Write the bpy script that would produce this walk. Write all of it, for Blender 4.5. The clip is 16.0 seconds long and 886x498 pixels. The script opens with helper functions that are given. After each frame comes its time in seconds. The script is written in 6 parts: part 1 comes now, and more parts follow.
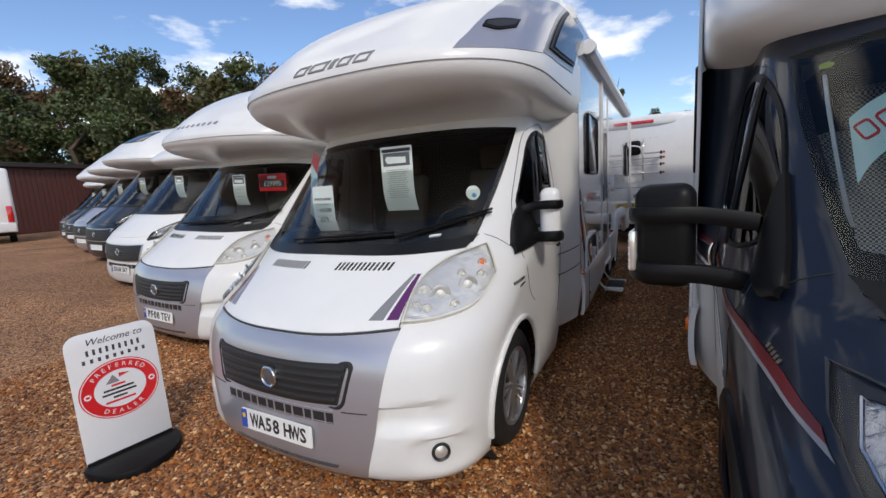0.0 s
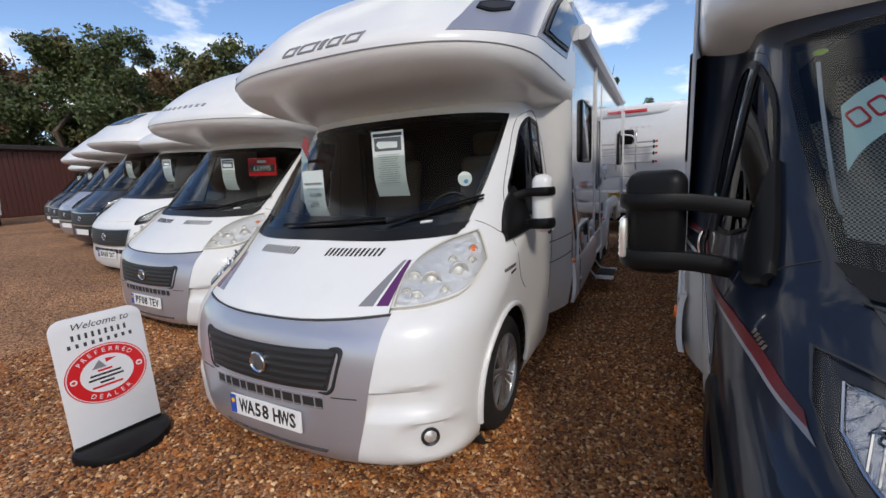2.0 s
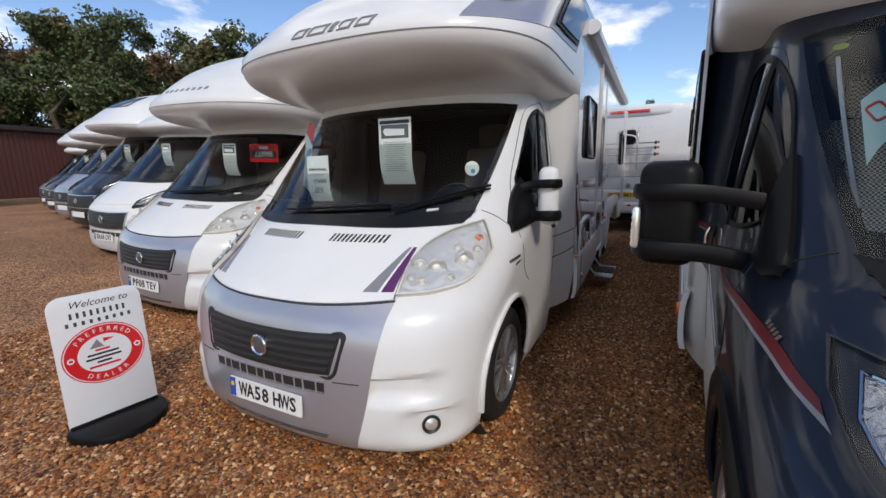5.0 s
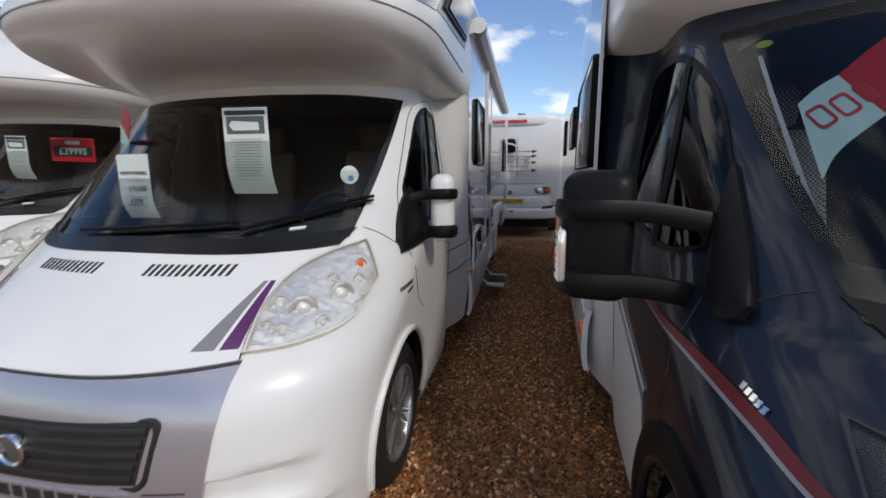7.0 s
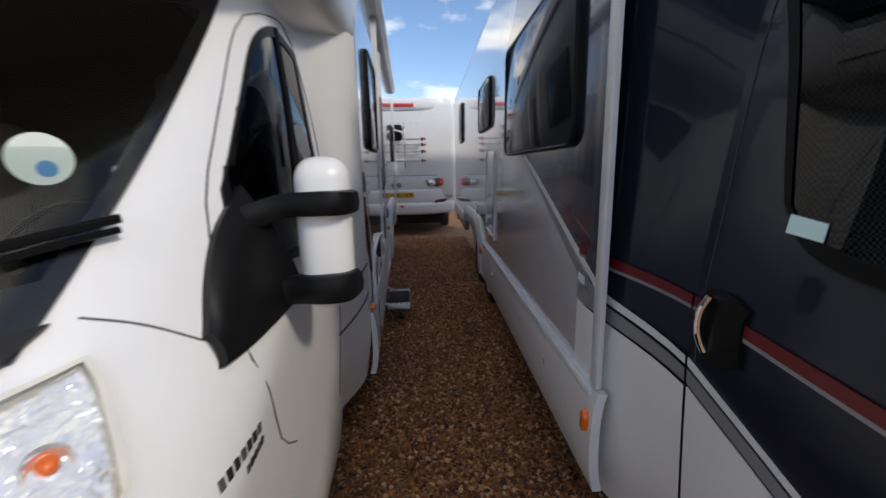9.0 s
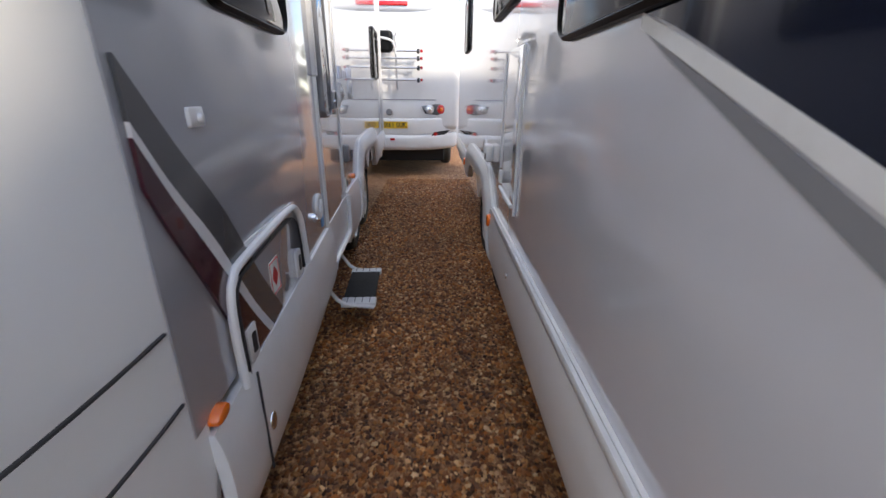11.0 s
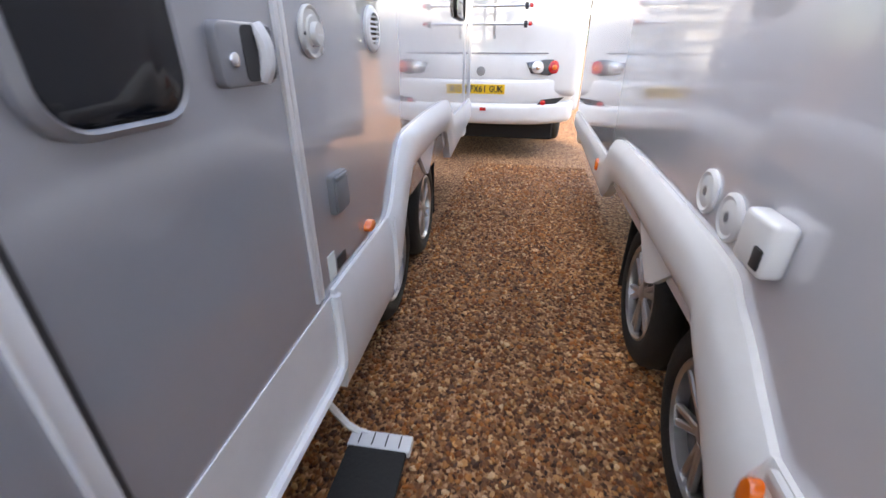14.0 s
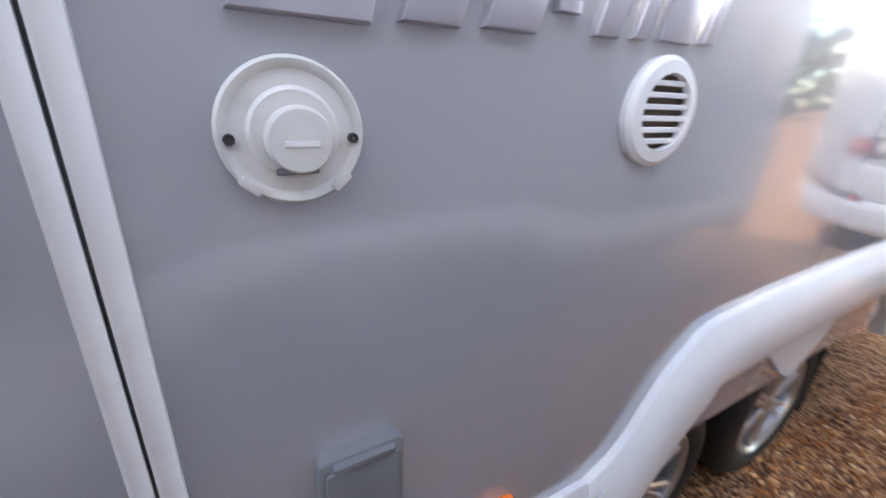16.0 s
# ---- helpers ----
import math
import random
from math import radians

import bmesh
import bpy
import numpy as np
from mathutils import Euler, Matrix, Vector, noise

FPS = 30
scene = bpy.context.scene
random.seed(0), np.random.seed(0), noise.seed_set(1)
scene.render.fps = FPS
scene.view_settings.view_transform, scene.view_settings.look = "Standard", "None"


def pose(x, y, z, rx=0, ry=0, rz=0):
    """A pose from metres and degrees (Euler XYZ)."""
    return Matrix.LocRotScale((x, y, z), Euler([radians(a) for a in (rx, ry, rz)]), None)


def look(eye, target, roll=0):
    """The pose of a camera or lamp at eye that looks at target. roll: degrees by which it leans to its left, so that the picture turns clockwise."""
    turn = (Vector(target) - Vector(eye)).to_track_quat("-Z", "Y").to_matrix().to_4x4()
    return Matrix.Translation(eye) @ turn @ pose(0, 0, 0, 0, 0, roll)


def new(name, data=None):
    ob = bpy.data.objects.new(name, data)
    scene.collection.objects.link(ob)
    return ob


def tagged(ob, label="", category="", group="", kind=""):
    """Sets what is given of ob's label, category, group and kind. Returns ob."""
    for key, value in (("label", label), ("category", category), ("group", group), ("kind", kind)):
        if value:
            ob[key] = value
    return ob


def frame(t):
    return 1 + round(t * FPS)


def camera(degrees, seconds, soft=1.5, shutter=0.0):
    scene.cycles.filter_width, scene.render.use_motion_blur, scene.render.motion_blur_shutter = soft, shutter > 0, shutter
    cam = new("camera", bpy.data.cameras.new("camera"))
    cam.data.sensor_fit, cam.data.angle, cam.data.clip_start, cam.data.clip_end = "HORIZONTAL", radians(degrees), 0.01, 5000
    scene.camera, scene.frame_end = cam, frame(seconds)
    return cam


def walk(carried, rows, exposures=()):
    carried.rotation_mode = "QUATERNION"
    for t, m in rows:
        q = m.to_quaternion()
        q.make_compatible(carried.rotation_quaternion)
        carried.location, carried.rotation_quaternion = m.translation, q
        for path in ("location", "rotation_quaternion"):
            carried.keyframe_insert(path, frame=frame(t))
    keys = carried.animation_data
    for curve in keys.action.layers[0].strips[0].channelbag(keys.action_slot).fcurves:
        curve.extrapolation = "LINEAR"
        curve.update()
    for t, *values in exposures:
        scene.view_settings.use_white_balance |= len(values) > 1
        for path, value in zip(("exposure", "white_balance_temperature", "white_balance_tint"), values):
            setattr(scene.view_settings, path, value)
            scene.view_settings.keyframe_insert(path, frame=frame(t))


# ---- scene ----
cam = camera(94.2, 16.0, shutter=0.3)
PATH = [
    (0, (0.633, 0.785, 1.498), (-0.398, 2.475, 1.215), -3.5),
    (0.5, (0.633, 0.789, 1.498), (-0.395, 2.48, 1.21), -3.6),
    (1, (0.633, 0.789, 1.492), (-0.391, 2.48, 1.186), -3.3),
    (1.5, (0.632, 0.792, 1.491), (-0.386, 2.484, 1.175), -3.4),
    (2, (0.634, 0.799, 1.487), (-0.364, 2.497, 1.144), -2.9),
    (2.5, (0.631, 0.803, 1.485), (-0.365, 2.505, 1.15), -1.6),
    (3, (0.628, 0.805, 1.485), (-0.361, 2.513, 1.16), -0.5),
    (3.5, (0.63, 0.801, 1.485), (-0.364, 2.508, 1.172), -0.6),
    (3.7, (0.633, 0.798, 1.482), (-0.365, 2.504, 1.175), -0.5),
    (5.8, (0.541, 0.773, 1.429), (-0.388, 2.498, 1.025), -1.5),
    (6, (0.534, 0.783, 1.424), (-0.315, 2.547, 1.015), -1.4),
    (6.3, (0.544, 0.889, 1.41), (-0.188, 2.695, 0.961), -2.0),
    (6.5, (0.498, 0.948, 1.427), (-0.147, 2.801, 1.042), -1.1),
    (7, (0.427, 1.203, 1.458), (-0.062, 3.111, 1.114), -0.3),
    (7.5, (0.295, 1.428, 1.475), (-0.022, 3.386, 1.222), -0.9),
    (8, (0.184, 1.69, 1.477), (0.112, 3.664, 1.161), -1.6),
    (8.1, (0.174, 1.716, 1.494), (0.08, 3.69, 1.183), -1.8),
    (8.5, (0.159, 1.984, 1.487), (0.057, 3.961, 1.203), -0.4),
    (9, (0.136, 2.314, 1.446), (0.202, 4.275, 1.058), -1.0),
    (9.2, (0.144, 2.45, 1.441), (0.292, 4.392, 0.988), -2.8),
    (11.3, (0.312, 3.956, 1.371), (0.297, 5.827, 0.665), 2.3),
    (11.5, (0.315, 4.079, 1.378), (0.186, 5.944, 0.67), 1.7),
    (12, (0.291, 4.423, 1.368), (0.186, 6.279, 0.63), 2.5),
    (12.5, (0.266, 4.74, 1.357), (0.103, 6.577, 0.583), 0.8),
    (13, (0.27, 5.05, 1.366), (-0.121, 6.833, 0.549), 1.5),
    (13.5, (0.238, 5.33, 1.356), (-0.106, 7.096, 0.482), 1.1),
    (14, (0.206, 5.607, 1.353), (-0.159, 7.366, 0.474), 0.1),
    (14.5, (0.225, 5.892, 1.376), (-0.385, 7.617, 0.566), 3.3),
    (15, (0.166, 6.151, 1.375), (-0.68, 7.783, 0.588), 0.9),
    (15.1, (0.132, 6.19, 1.364), (-0.721, 7.82, 0.58), 2.6),
    (15.5, (0.058, 6.361, 1.387), (-1.099, 7.829, 0.675), -0.2),
    (16, (0.046, 6.516, 1.421), (-1.599, 7.39, 0.693), 2.9),
]
EXPOSURES = [(0, 0.08, 7000, 10), (6.0, 0.08, 7000, 10), (7.5, -0.08, 7000, 10), (8.3, -0.12, 7000, 10), (9.2, 0.28, 7100, 10), (11.3, 1.60, 7450, 10), (13, 2.02, 7500, 10), (14, 2.42, 7500, 10), (15.5, 2.70, 7500, 10), (16, 2.62, 7450, 10)]
walk(cam, [(t, look(eye, target, roll)) for t, eye, target, roll in PATH], EXPOSURES)


# ---- world, sun, exposure ----
SUN_DIR = Vector((0.54, -0.56, 0.60)).normalized()
world = bpy.data.worlds.new("sky")
scene.world = world
world.use_nodes = True
wt = world.node_tree
wt.nodes.clear()
w_out = wt.nodes.new("ShaderNodeOutputWorld")
w_bg = wt.nodes.new("ShaderNodeBackground")
w_sky = wt.nodes.new("ShaderNodeTexSky")
w_sky.sky_type = "NISHITA"
w_sky.sun_disc = False
w_sky.ozone_density = 3.0
w_sky.air_density = 1.0
w_sky.dust_density = 0.3
w_sky.sun_elevation = math.asin(SUN_DIR.z)
w_sky.sun_rotation = math.atan2(SUN_DIR.x, SUN_DIR.y)
w_co = wt.nodes.new("ShaderNodeTexCoord")
w_map = wt.nodes.new("ShaderNodeMapping")
w_map.inputs["Scale"].default_value = (1.0, 1.0, 2.6)
w_map.inputs["Location"].default_value = (0.35, 0.1, 0.0)
w_noise = wt.nodes.new("ShaderNodeTexNoise")
w_noise.inputs["Scale"].default_value = 2.4
w_noise.inputs["Detail"].default_value = 9.0
w_noise.inputs["Roughness"].default_value = 0.55
w_ramp = wt.nodes.new("ShaderNodeValToRGB")
w_ramp.color_ramp.elements[0].position = 0.505
w_ramp.color_ramp.elements[1].position = 0.61
w_mix = wt.nodes.new("ShaderNodeMixRGB")
w_mix.inputs[2].default_value = (11.0, 11.2, 11.5, 1)
wt.links.new(w_co.outputs["Generated"], w_map.inputs[0])
wt.links.new(w_map.outputs[0], w_noise.inputs["Vector"])
wt.links.new(w_noise.outputs[0], w_ramp.inputs[0])
wt.links.new(w_ramp.outputs[0], w_mix.inputs[0])
w_hs = wt.nodes.new("ShaderNodeHueSaturation")
w_hs.inputs["Hue"].default_value = 0.507
w_hs.inputs["Saturation"].default_value = 1.10
w_hs.inputs["Value"].default_value = 1.42
wt.links.new(w_sky.outputs[0], w_hs.inputs["Color"])
wt.links.new(w_hs.outputs[0], w_mix.inputs[1])
wt.links.new(w_mix.outputs[0], w_bg.inputs[0])
w_bg.inputs[1].default_value = 0.118
wt.links.new(w_bg.outputs[0], w_out.inputs[0])
sun = new("sun", bpy.data.lights.new("sun", "SUN"))
sun.data.energy = 1.6
sun.data.angle = radians(6)
sun.data.color = (1.0, 0.94, 0.86)
sun.matrix_world = Matrix.Translation((0, 0, 30)) @ SUN_DIR.to_track_quat("Z", "Y").to_matrix().to_4x4()


# ---- materials ----
def mat(name, color, rough=0.5, metal=0.0, coat=0.0, var=0.06, scale=8.0, bump=0.0, bump_scale=60.0, spec=0.5,
        random_island=0.0, dirt=None, dirt_amount=0.0, dirt_scale=3.0):
    m = bpy.data.materials.new(name)
    m.use_nodes = True
    nt = m.node_tree
    b = nt.nodes["Principled BSDF"]
    b.inputs["Roughness"].default_value = rough
    b.inputs["Metallic"].default_value = metal
    b.inputs["Coat Weight"].default_value = coat
    b.inputs["Coat Roughness"].default_value = 0.04
    b.inputs["Specular IOR Level"].default_value = spec
    co = nt.nodes.new("ShaderNodeTexCoord")
    n1 = nt.nodes.new("ShaderNodeTexNoise")
    n1.inputs["Scale"].default_value = scale
    n1.inputs["Detail"].default_value = 6
    nt.links.new(co.outputs["Object"], n1.inputs["Vector"])
    mix = nt.nodes.new("ShaderNodeMixRGB")
    mix.inputs[1].default_value = tuple(c * (1 - var) for c in color) + (1,)
    mix.inputs[2].default_value = tuple(min(1, c * (1 + var)) for c in color) + (1,)
    nt.links.new(n1.outputs[0], mix.inputs[0])
    last = mix.outputs[0]
    if dirt:
        n2 = nt.nodes.new("ShaderNodeTexNoise")
        n2.inputs["Scale"].default_value = dirt_scale
        n2.inputs["Detail"].default_value = 9
        n2.inputs["Roughness"].default_value = 0.65
        nt.links.new(co.outputs["Object"], n2.inputs["Vector"])
        r2 = nt.nodes.new("ShaderNodeValToRGB")
        r2.color_ramp.elements[0].position = 0.48
        r2.color_ramp.elements[1].position = 0.78
        r2.color_ramp.elements[1].color = (dirt_amount,) * 3 + (1,)
        nt.links.new(n2.outputs[0], r2.inputs[0])
        mx = nt.nodes.new("ShaderNodeMixRGB")
        mx.inputs[2].default_value = (*dirt, 1)
        nt.links.new(r2.outputs[0], mx.inputs[0])
        nt.links.new(last, mx.inputs[1])
        last = mx.outputs[0]
        rr = nt.nodes.new("ShaderNodeMapRange")
        rr.inputs[3].default_value = rough
        rr.inputs[4].default_value = min(1, rough + 0.25)
        nt.links.new(r2.outputs[0], rr.inputs[0])
        nt.links.new(rr.outputs[0], b.inputs["Roughness"])
    if random_island:
        geo = nt.nodes.new("ShaderNodeNewGeometry")
        hs = nt.nodes.new("ShaderNodeHueSaturation")
        mr = nt.nodes.new("ShaderNodeMapRange")
        mr.inputs[3].default_value = 1 - random_island
        mr.inputs[4].default_value = 1 + random_island
        nt.links.new(geo.outputs["Random Per Island"], mr.inputs[0])
        nt.links.new(mr.outputs[0], hs.inputs["Value"])
        nt.links.new(last, hs.inputs["Color"])
        last = hs.outputs[0]
    nt.links.new(last, b.inputs["Base Color"])
    if bump:
        n3 = nt.nodes.new("ShaderNodeTexNoise")
        n3.inputs["Scale"].default_value = bump_scale
        n3.inputs["Detail"].default_value = 4
        nt.links.new(co.outputs["Object"], n3.inputs["Vector"])
        bp = nt.nodes.new("ShaderNodeBump")
        bp.inputs["Strength"].default_value = bump
        bp.inputs["Distance"].default_value = 0.01
        nt.links.new(n3.outputs[0], bp.inputs["Height"])
        nt.links.new(bp.outputs[0], b.inputs["Normal"])
    return m


def glass_mat(name, tint, ior=1.5, rough=0.0):
    m = bpy.data.materials.new(name)
    m.use_nodes = True
    nt = m.node_tree
    nt.nodes.clear()
    out = nt.nodes.new("ShaderNodeOutputMaterial")
    tr = nt.nodes.new("ShaderNodeBsdfTransparent")
    tr.inputs[0].default_value = (*tint, 1)
    gl = nt.nodes.new("ShaderNodeBsdfGlossy")
    gl.inputs["Roughness"].default_value = rough
    fr = nt.nodes.new("ShaderNodeFresnel")
    fr.inputs[0].default_value = ior
    mx = nt.nodes.new("ShaderNodeMixShader")
    nt.links.new(fr.outputs[0], mx.inputs[0])
    nt.links.new(tr.outputs[0], mx.inputs[1])
    nt.links.new(gl.outputs[0], mx.inputs[2])
    nt.links.new(mx.outputs[0], out.inputs[0])
    return m


GREY_DIRT = (0.32, 0.29, 0.25)
WHITE = mat("white_gelcoat", (0.77, 0.77, 0.76), 0.30, coat=0.25, var=0.015, dirt=GREY_DIRT, dirt_amount=0.10, dirt_scale=2.5)
WHITE_PANEL = mat("white_moulding", (0.76, 0.76, 0.755), 0.30, coat=0.3, var=0.02, dirt=GREY_DIRT, dirt_amount=0.16, dirt_scale=4)
SILVER = mat("silver_paint", (0.44, 0.44, 0.49), 0.30, metal=0.55, coat=0.7, var=0.02, dirt=GREY_DIRT, dirt_amount=0.08)
GREY_SIDE = mat("grey_side_panel", (0.37, 0.375, 0.405), 0.15, metal=0.20, coat=1.0, var=0.03, dirt=(0.25, 0.24, 0.23), dirt_amount=0.12, dirt_scale=1.6)
PALE_SIDE = mat("pale_silver_side_panel", (0.60, 0.60, 0.635), 0.13, metal=0.10, coat=1.0, var=0.02, dirt=(0.4, 0.39, 0.38), dirt_amount=0.10, dirt_scale=1.6)
NAVY = mat("navy_metallic_paint", (0.009, 0.015, 0.029), 0.30, metal=0.35, coat=0.55, var=0.05, spec=0.25)
NAVY_DECAL = mat("navy_vinyl", (0.010, 0.013, 0.026), 0.12, coat=0.8, var=0.05)
BLACK = mat("black_plastic", (0.006, 0.006, 0.0065), 0.40, var=0.1, bump=0.02, bump_scale=250, dirt=(0.015, 0.0145, 0.014), dirt_amount=0.10, spec=0.16)
FRIT = mat("black_glass_border", (0.005, 0.005, 0.0055), 0.25, var=0.05, spec=0.3)
GRILLE = mat("dark_grille_plastic", (0.016, 0.016, 0.017), 0.5, var=0.1)
RUBBER = mat("tyre_rubber", (0.012, 0.0115, 0.011), 0.75, var=0.15, bump=0.3, bump_scale=90, dirt=(0.07, 0.058, 0.048), dirt_amount=0.2)
ALLOY = mat("alloy", (0.55, 0.55, 0.56), 0.28, metal=0.9, var=0.05, dirt=(0.15, 0.13, 0.11), dirt_amount=0.3, dirt_scale=8)
CHROME = mat("chrome", (0.75, 0.75, 0.76), 0.08, metal=1.0, var=0.02)
TRIM = mat("white_trim_strip", (0.70, 0.70, 0.70), 0.35, var=0.03, dirt=GREY_DIRT, dirt_amount=0.25, dirt_scale=9)
SEALANT = mat("dark_seam", (0.03, 0.03, 0.032), 0.6, var=0.1)
ORANGE = mat("orange_lens", (0.85, 0.16, 0.01), 0.2, coat=0.6, var=0.05)
RED = mat("red_vinyl", (0.12, 0.004, 0.007), 0.35, coat=0.1, var=0.06)
RED_LENS = mat("red_lens", (0.55, 0.01, 0.012), 0.12, coat=1.0, var=0.05)
PURPLE = mat("purple_vinyl", (0.105, 0.022, 0.115), 0.25, coat=0.4, var=0.06)
MAROON = mat("maroon_vinyl", (0.055, 0.012, 0.022), 0.2, coat=0.6, var=0.06)
MID_GREY = mat("mid_grey_vinyl", (0.22, 0.22, 0.235), 0.3, coat=0.4, var=0.04)
DARK_GREY = mat("dark_grey_vinyl", (0.075, 0.077, 0.082), 0.25, coat=0.6, var=0.05)
PAPER = mat("paper", (0.72, 0.78, 0.74), 0.6, var=0.02)
INK = mat("black_ink", (0.02, 0.02, 0.022), 0.5, var=0.05)
PLATE_WHITE = mat("white_plate", (0.80, 0.80, 0.78), 0.3, var=0.02)
PLATE_YELLOW = mat("yellow_plate", (0.80, 0.50, 0.02), 0.3, var=0.03)
PLATE_BLUE = mat("blue_plate_band", (0.02, 0.08, 0.42), 0.3, var=0.03)
SEAT = mat("beige_seat_fabric", (0.12, 0.085, 0.058), 0.9, var=0.12, scale=30, bump=0.3, bump_scale=300)
SEAT_GREY = mat("grey_seat_fabric", (0.22, 0.21, 0.20), 0.9, var=0.12, scale=30, bump=0.3, bump_scale=300)
def dotted(name, c0, c1, scale):
    m = mat(name, c0, 0.9, var=0.1)
    nt = m.node_tree
    co = nt.nodes.new("ShaderNodeTexCoord")
    ck = nt.nodes.new("ShaderNodeTexChecker")
    ck.inputs["Color1"].default_value = (*c0, 1)
    ck.inputs["Color2"].default_value = (*c1, 1)
    ck.inputs["Scale"].default_value = scale
    nt.links.new(co.outputs["Object"], ck.inputs["Vector"])
    nt.links.new(ck.outputs["Color"], nt.nodes["Principled BSDF"].inputs["Base Color"])
    return m


SEAT_MESH = dotted("dotted_seat_fabric", (0.10, 0.10, 0.095), (0.60, 0.58, 0.54), 110)
DASH = mat("dash_plastic", (0.075, 0.076, 0.078), 0.6, var=0.1)
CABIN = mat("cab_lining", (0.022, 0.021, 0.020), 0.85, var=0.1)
UNDER = mat("underbody", (0.010, 0.0095, 0.009), 0.85, var=0.2)
LAMP_CLEAR = mat("headlamp_reflector", (0.90, 0.89, 0.86), 0.13, metal=0.60, coat=0.4, var=0.14, scale=40, bump=0.7, bump_scale=24)
BULB = mat("bulb_glass", (0.80, 0.79, 0.74), 0.12, metal=0.15, coat=1.0, var=0.02)
LAMP_BOWL = mat("faceted_lamp_bowl", (0.55, 0.55, 0.57), 0.14, metal=0.9, var=0.2, scale=40, bump=0.35, bump_scale=55)
LAMP_DISH = mat("lamp_dish", (0.92, 0.91, 0.88), 0.10, metal=0.70, var=0.12, scale=40, bump=0.15, bump_scale=60)
LAMP_DARK = mat("smoked_lamp_housing", (0.03, 0.03, 0.034), 0.25, metal=0.2, coat=0.2, var=0.2, scale=30, bump=0.3, bump_scale=25)
HAZE = mat("hazed_lens_rim", (0.66, 0.64, 0.56), 0.3, coat=0.5, var=0.08)
SIGN_WHITE = mat("sign_board_white", (0.72, 0.73, 0.75), 0.35, var=0.02, dirt=(0.5, 0.49, 0.46), dirt_amount=0.15)
SIGN_RED = mat("sign_red", (0.62, 0.015, 0.02), 0.35, var=0.03)
BLUE_STICKER = mat("blue_sticker", (0.10, 0.30, 0.60), 0.4, var=0.05)
MINT = mat("mint_print", (0.62, 0.86, 0.82), 0.5, var=0.03)
GLASS = glass_mat("windscreen_glass", (0.86, 0.89, 0.87), 1.45)
TINTED = glass_mat("tinted_window", (0.10, 0.11, 0.115), 1.5)
LENS = glass_mat("clear_lens", (0.96, 0.96, 0.95), 1.45)


# ---- mesh helpers ----
def part(name, bm, material, parent=None, label="", angle=35):
    me = bpy.data.meshes.new(name)
    bmesh.ops.recalc_face_normals(bm, faces=bm.faces[:])
    bm.to_mesh(me)
    bm.free()
    me.materials.append(material)
    me.polygons.foreach_set("use_smooth", [True] * len(me.polygons))
    me.set_sharp_from_angle(angle=radians(angle))
    ob = new(name, me)
    if parent:
        ob.parent = parent
    if label:
        tagged(ob, label)
    return ob


def thing(name, m, label, category, group="", kind=""):
    ob = new(name)
    ob.matrix_world = m
    ob.empty_display_size = 0.2
    return tagged(ob, label, category, group, kind)


def rbox(bm, x0, x1, y0, y1, z0, z1, r=0.01, seg=2, m=None):
    g = bmesh.ops.create_cube(bm, size=1.0)
    vs = g["verts"]
    bmesh.ops.scale(bm, vec=(x1 - x0, y1 - y0, z1 - z0), verts=vs)
    bmesh.ops.translate(bm, vec=((x0 + x1) / 2, (y0 + y1) / 2, (z0 + z1) / 2), verts=vs)
    if r > 0:
        es = list({e for v in vs for e in v.link_edges})
        out = bmesh.ops.bevel(bm, geom=es, offset=r, segments=seg, affect="EDGES", profile=0.5)
        vs = list({v for v in vs if v.is_valid} | set(out["verts"]))
    if m is not None:
        bmesh.ops.transform(bm, matrix=m, verts=vs)
    return bm


def box(x0, x1, y0, y1, z0, z1, r=0.01, seg=2, m=None):
    return rbox(bmesh.new(), x0, x1, y0, y1, z0, z1, r, seg, m)


def cyl(bm, p0, p1, r0, r1=None, n=16, caps=True):
    p0, p1 = Vector(p0), Vector(p1)
    r1 = r0 if r1 is None else r1
    d = p1 - p0
    q = d.to_track_quat("Z", "Y").to_matrix().to_4x4()
    bmesh.ops.create_cone(bm, cap_ends=caps, segments=n, radius1=r0, radius2=r1, depth=d.length,
                          matrix=Matrix.Translation((p0 + p1) / 2) @ q)
    return bm


def tube(bm, pts, r, n=8):
    """A round bar along points."""
    pts = [Vector(p) for p in pts]
    rings = []
    side = None
    for i, p in enumerate(pts):
        d = (pts[min(i + 1, len(pts) - 1)] - pts[max(i - 1, 0)]).normalized()
        if side is None:
            side = d.orthogonal().normalized()
        side = (side - d * side.dot(d)).normalized()
        up = d.cross(side)
        rings.append([bm.verts.new(p + r * (math.cos(2 * math.pi * k / n) * side + math.sin(2 * math.pi * k / n) * up)) for k in range(n)])
    for a, b in zip(rings, rings[1:]):
        for k in range(n):
            bm.faces.new((a[k], a[(k + 1) % n], b[(k + 1) % n], b[k]))
    bm.faces.new(rings[0][::-1])
    bm.faces.new(rings[-1])
    return bm


def rrect(cx, cz, w, h, r, n=6):
    pts = []
    for k, (sx, sz) in enumerate(((1, 1), (-1, 1), (-1, -1), (1, -1))):
        ox, oz = cx + sx * (w / 2 - r), cz + sz * (h / 2 - r)
        for i in range(n + 1):
            a = radians(90 * k + 90 * i / n)
            pts.append((ox + r * math.cos(a), oz + r * math.sin(a)))
    return pts


def ellipse(cx, cz, rx, rz, n=32):
    return [(cx + rx * math.cos(2 * math.pi * i / n), cz + rz * math.sin(2 * math.pi * i / n)) for i in range(n)]


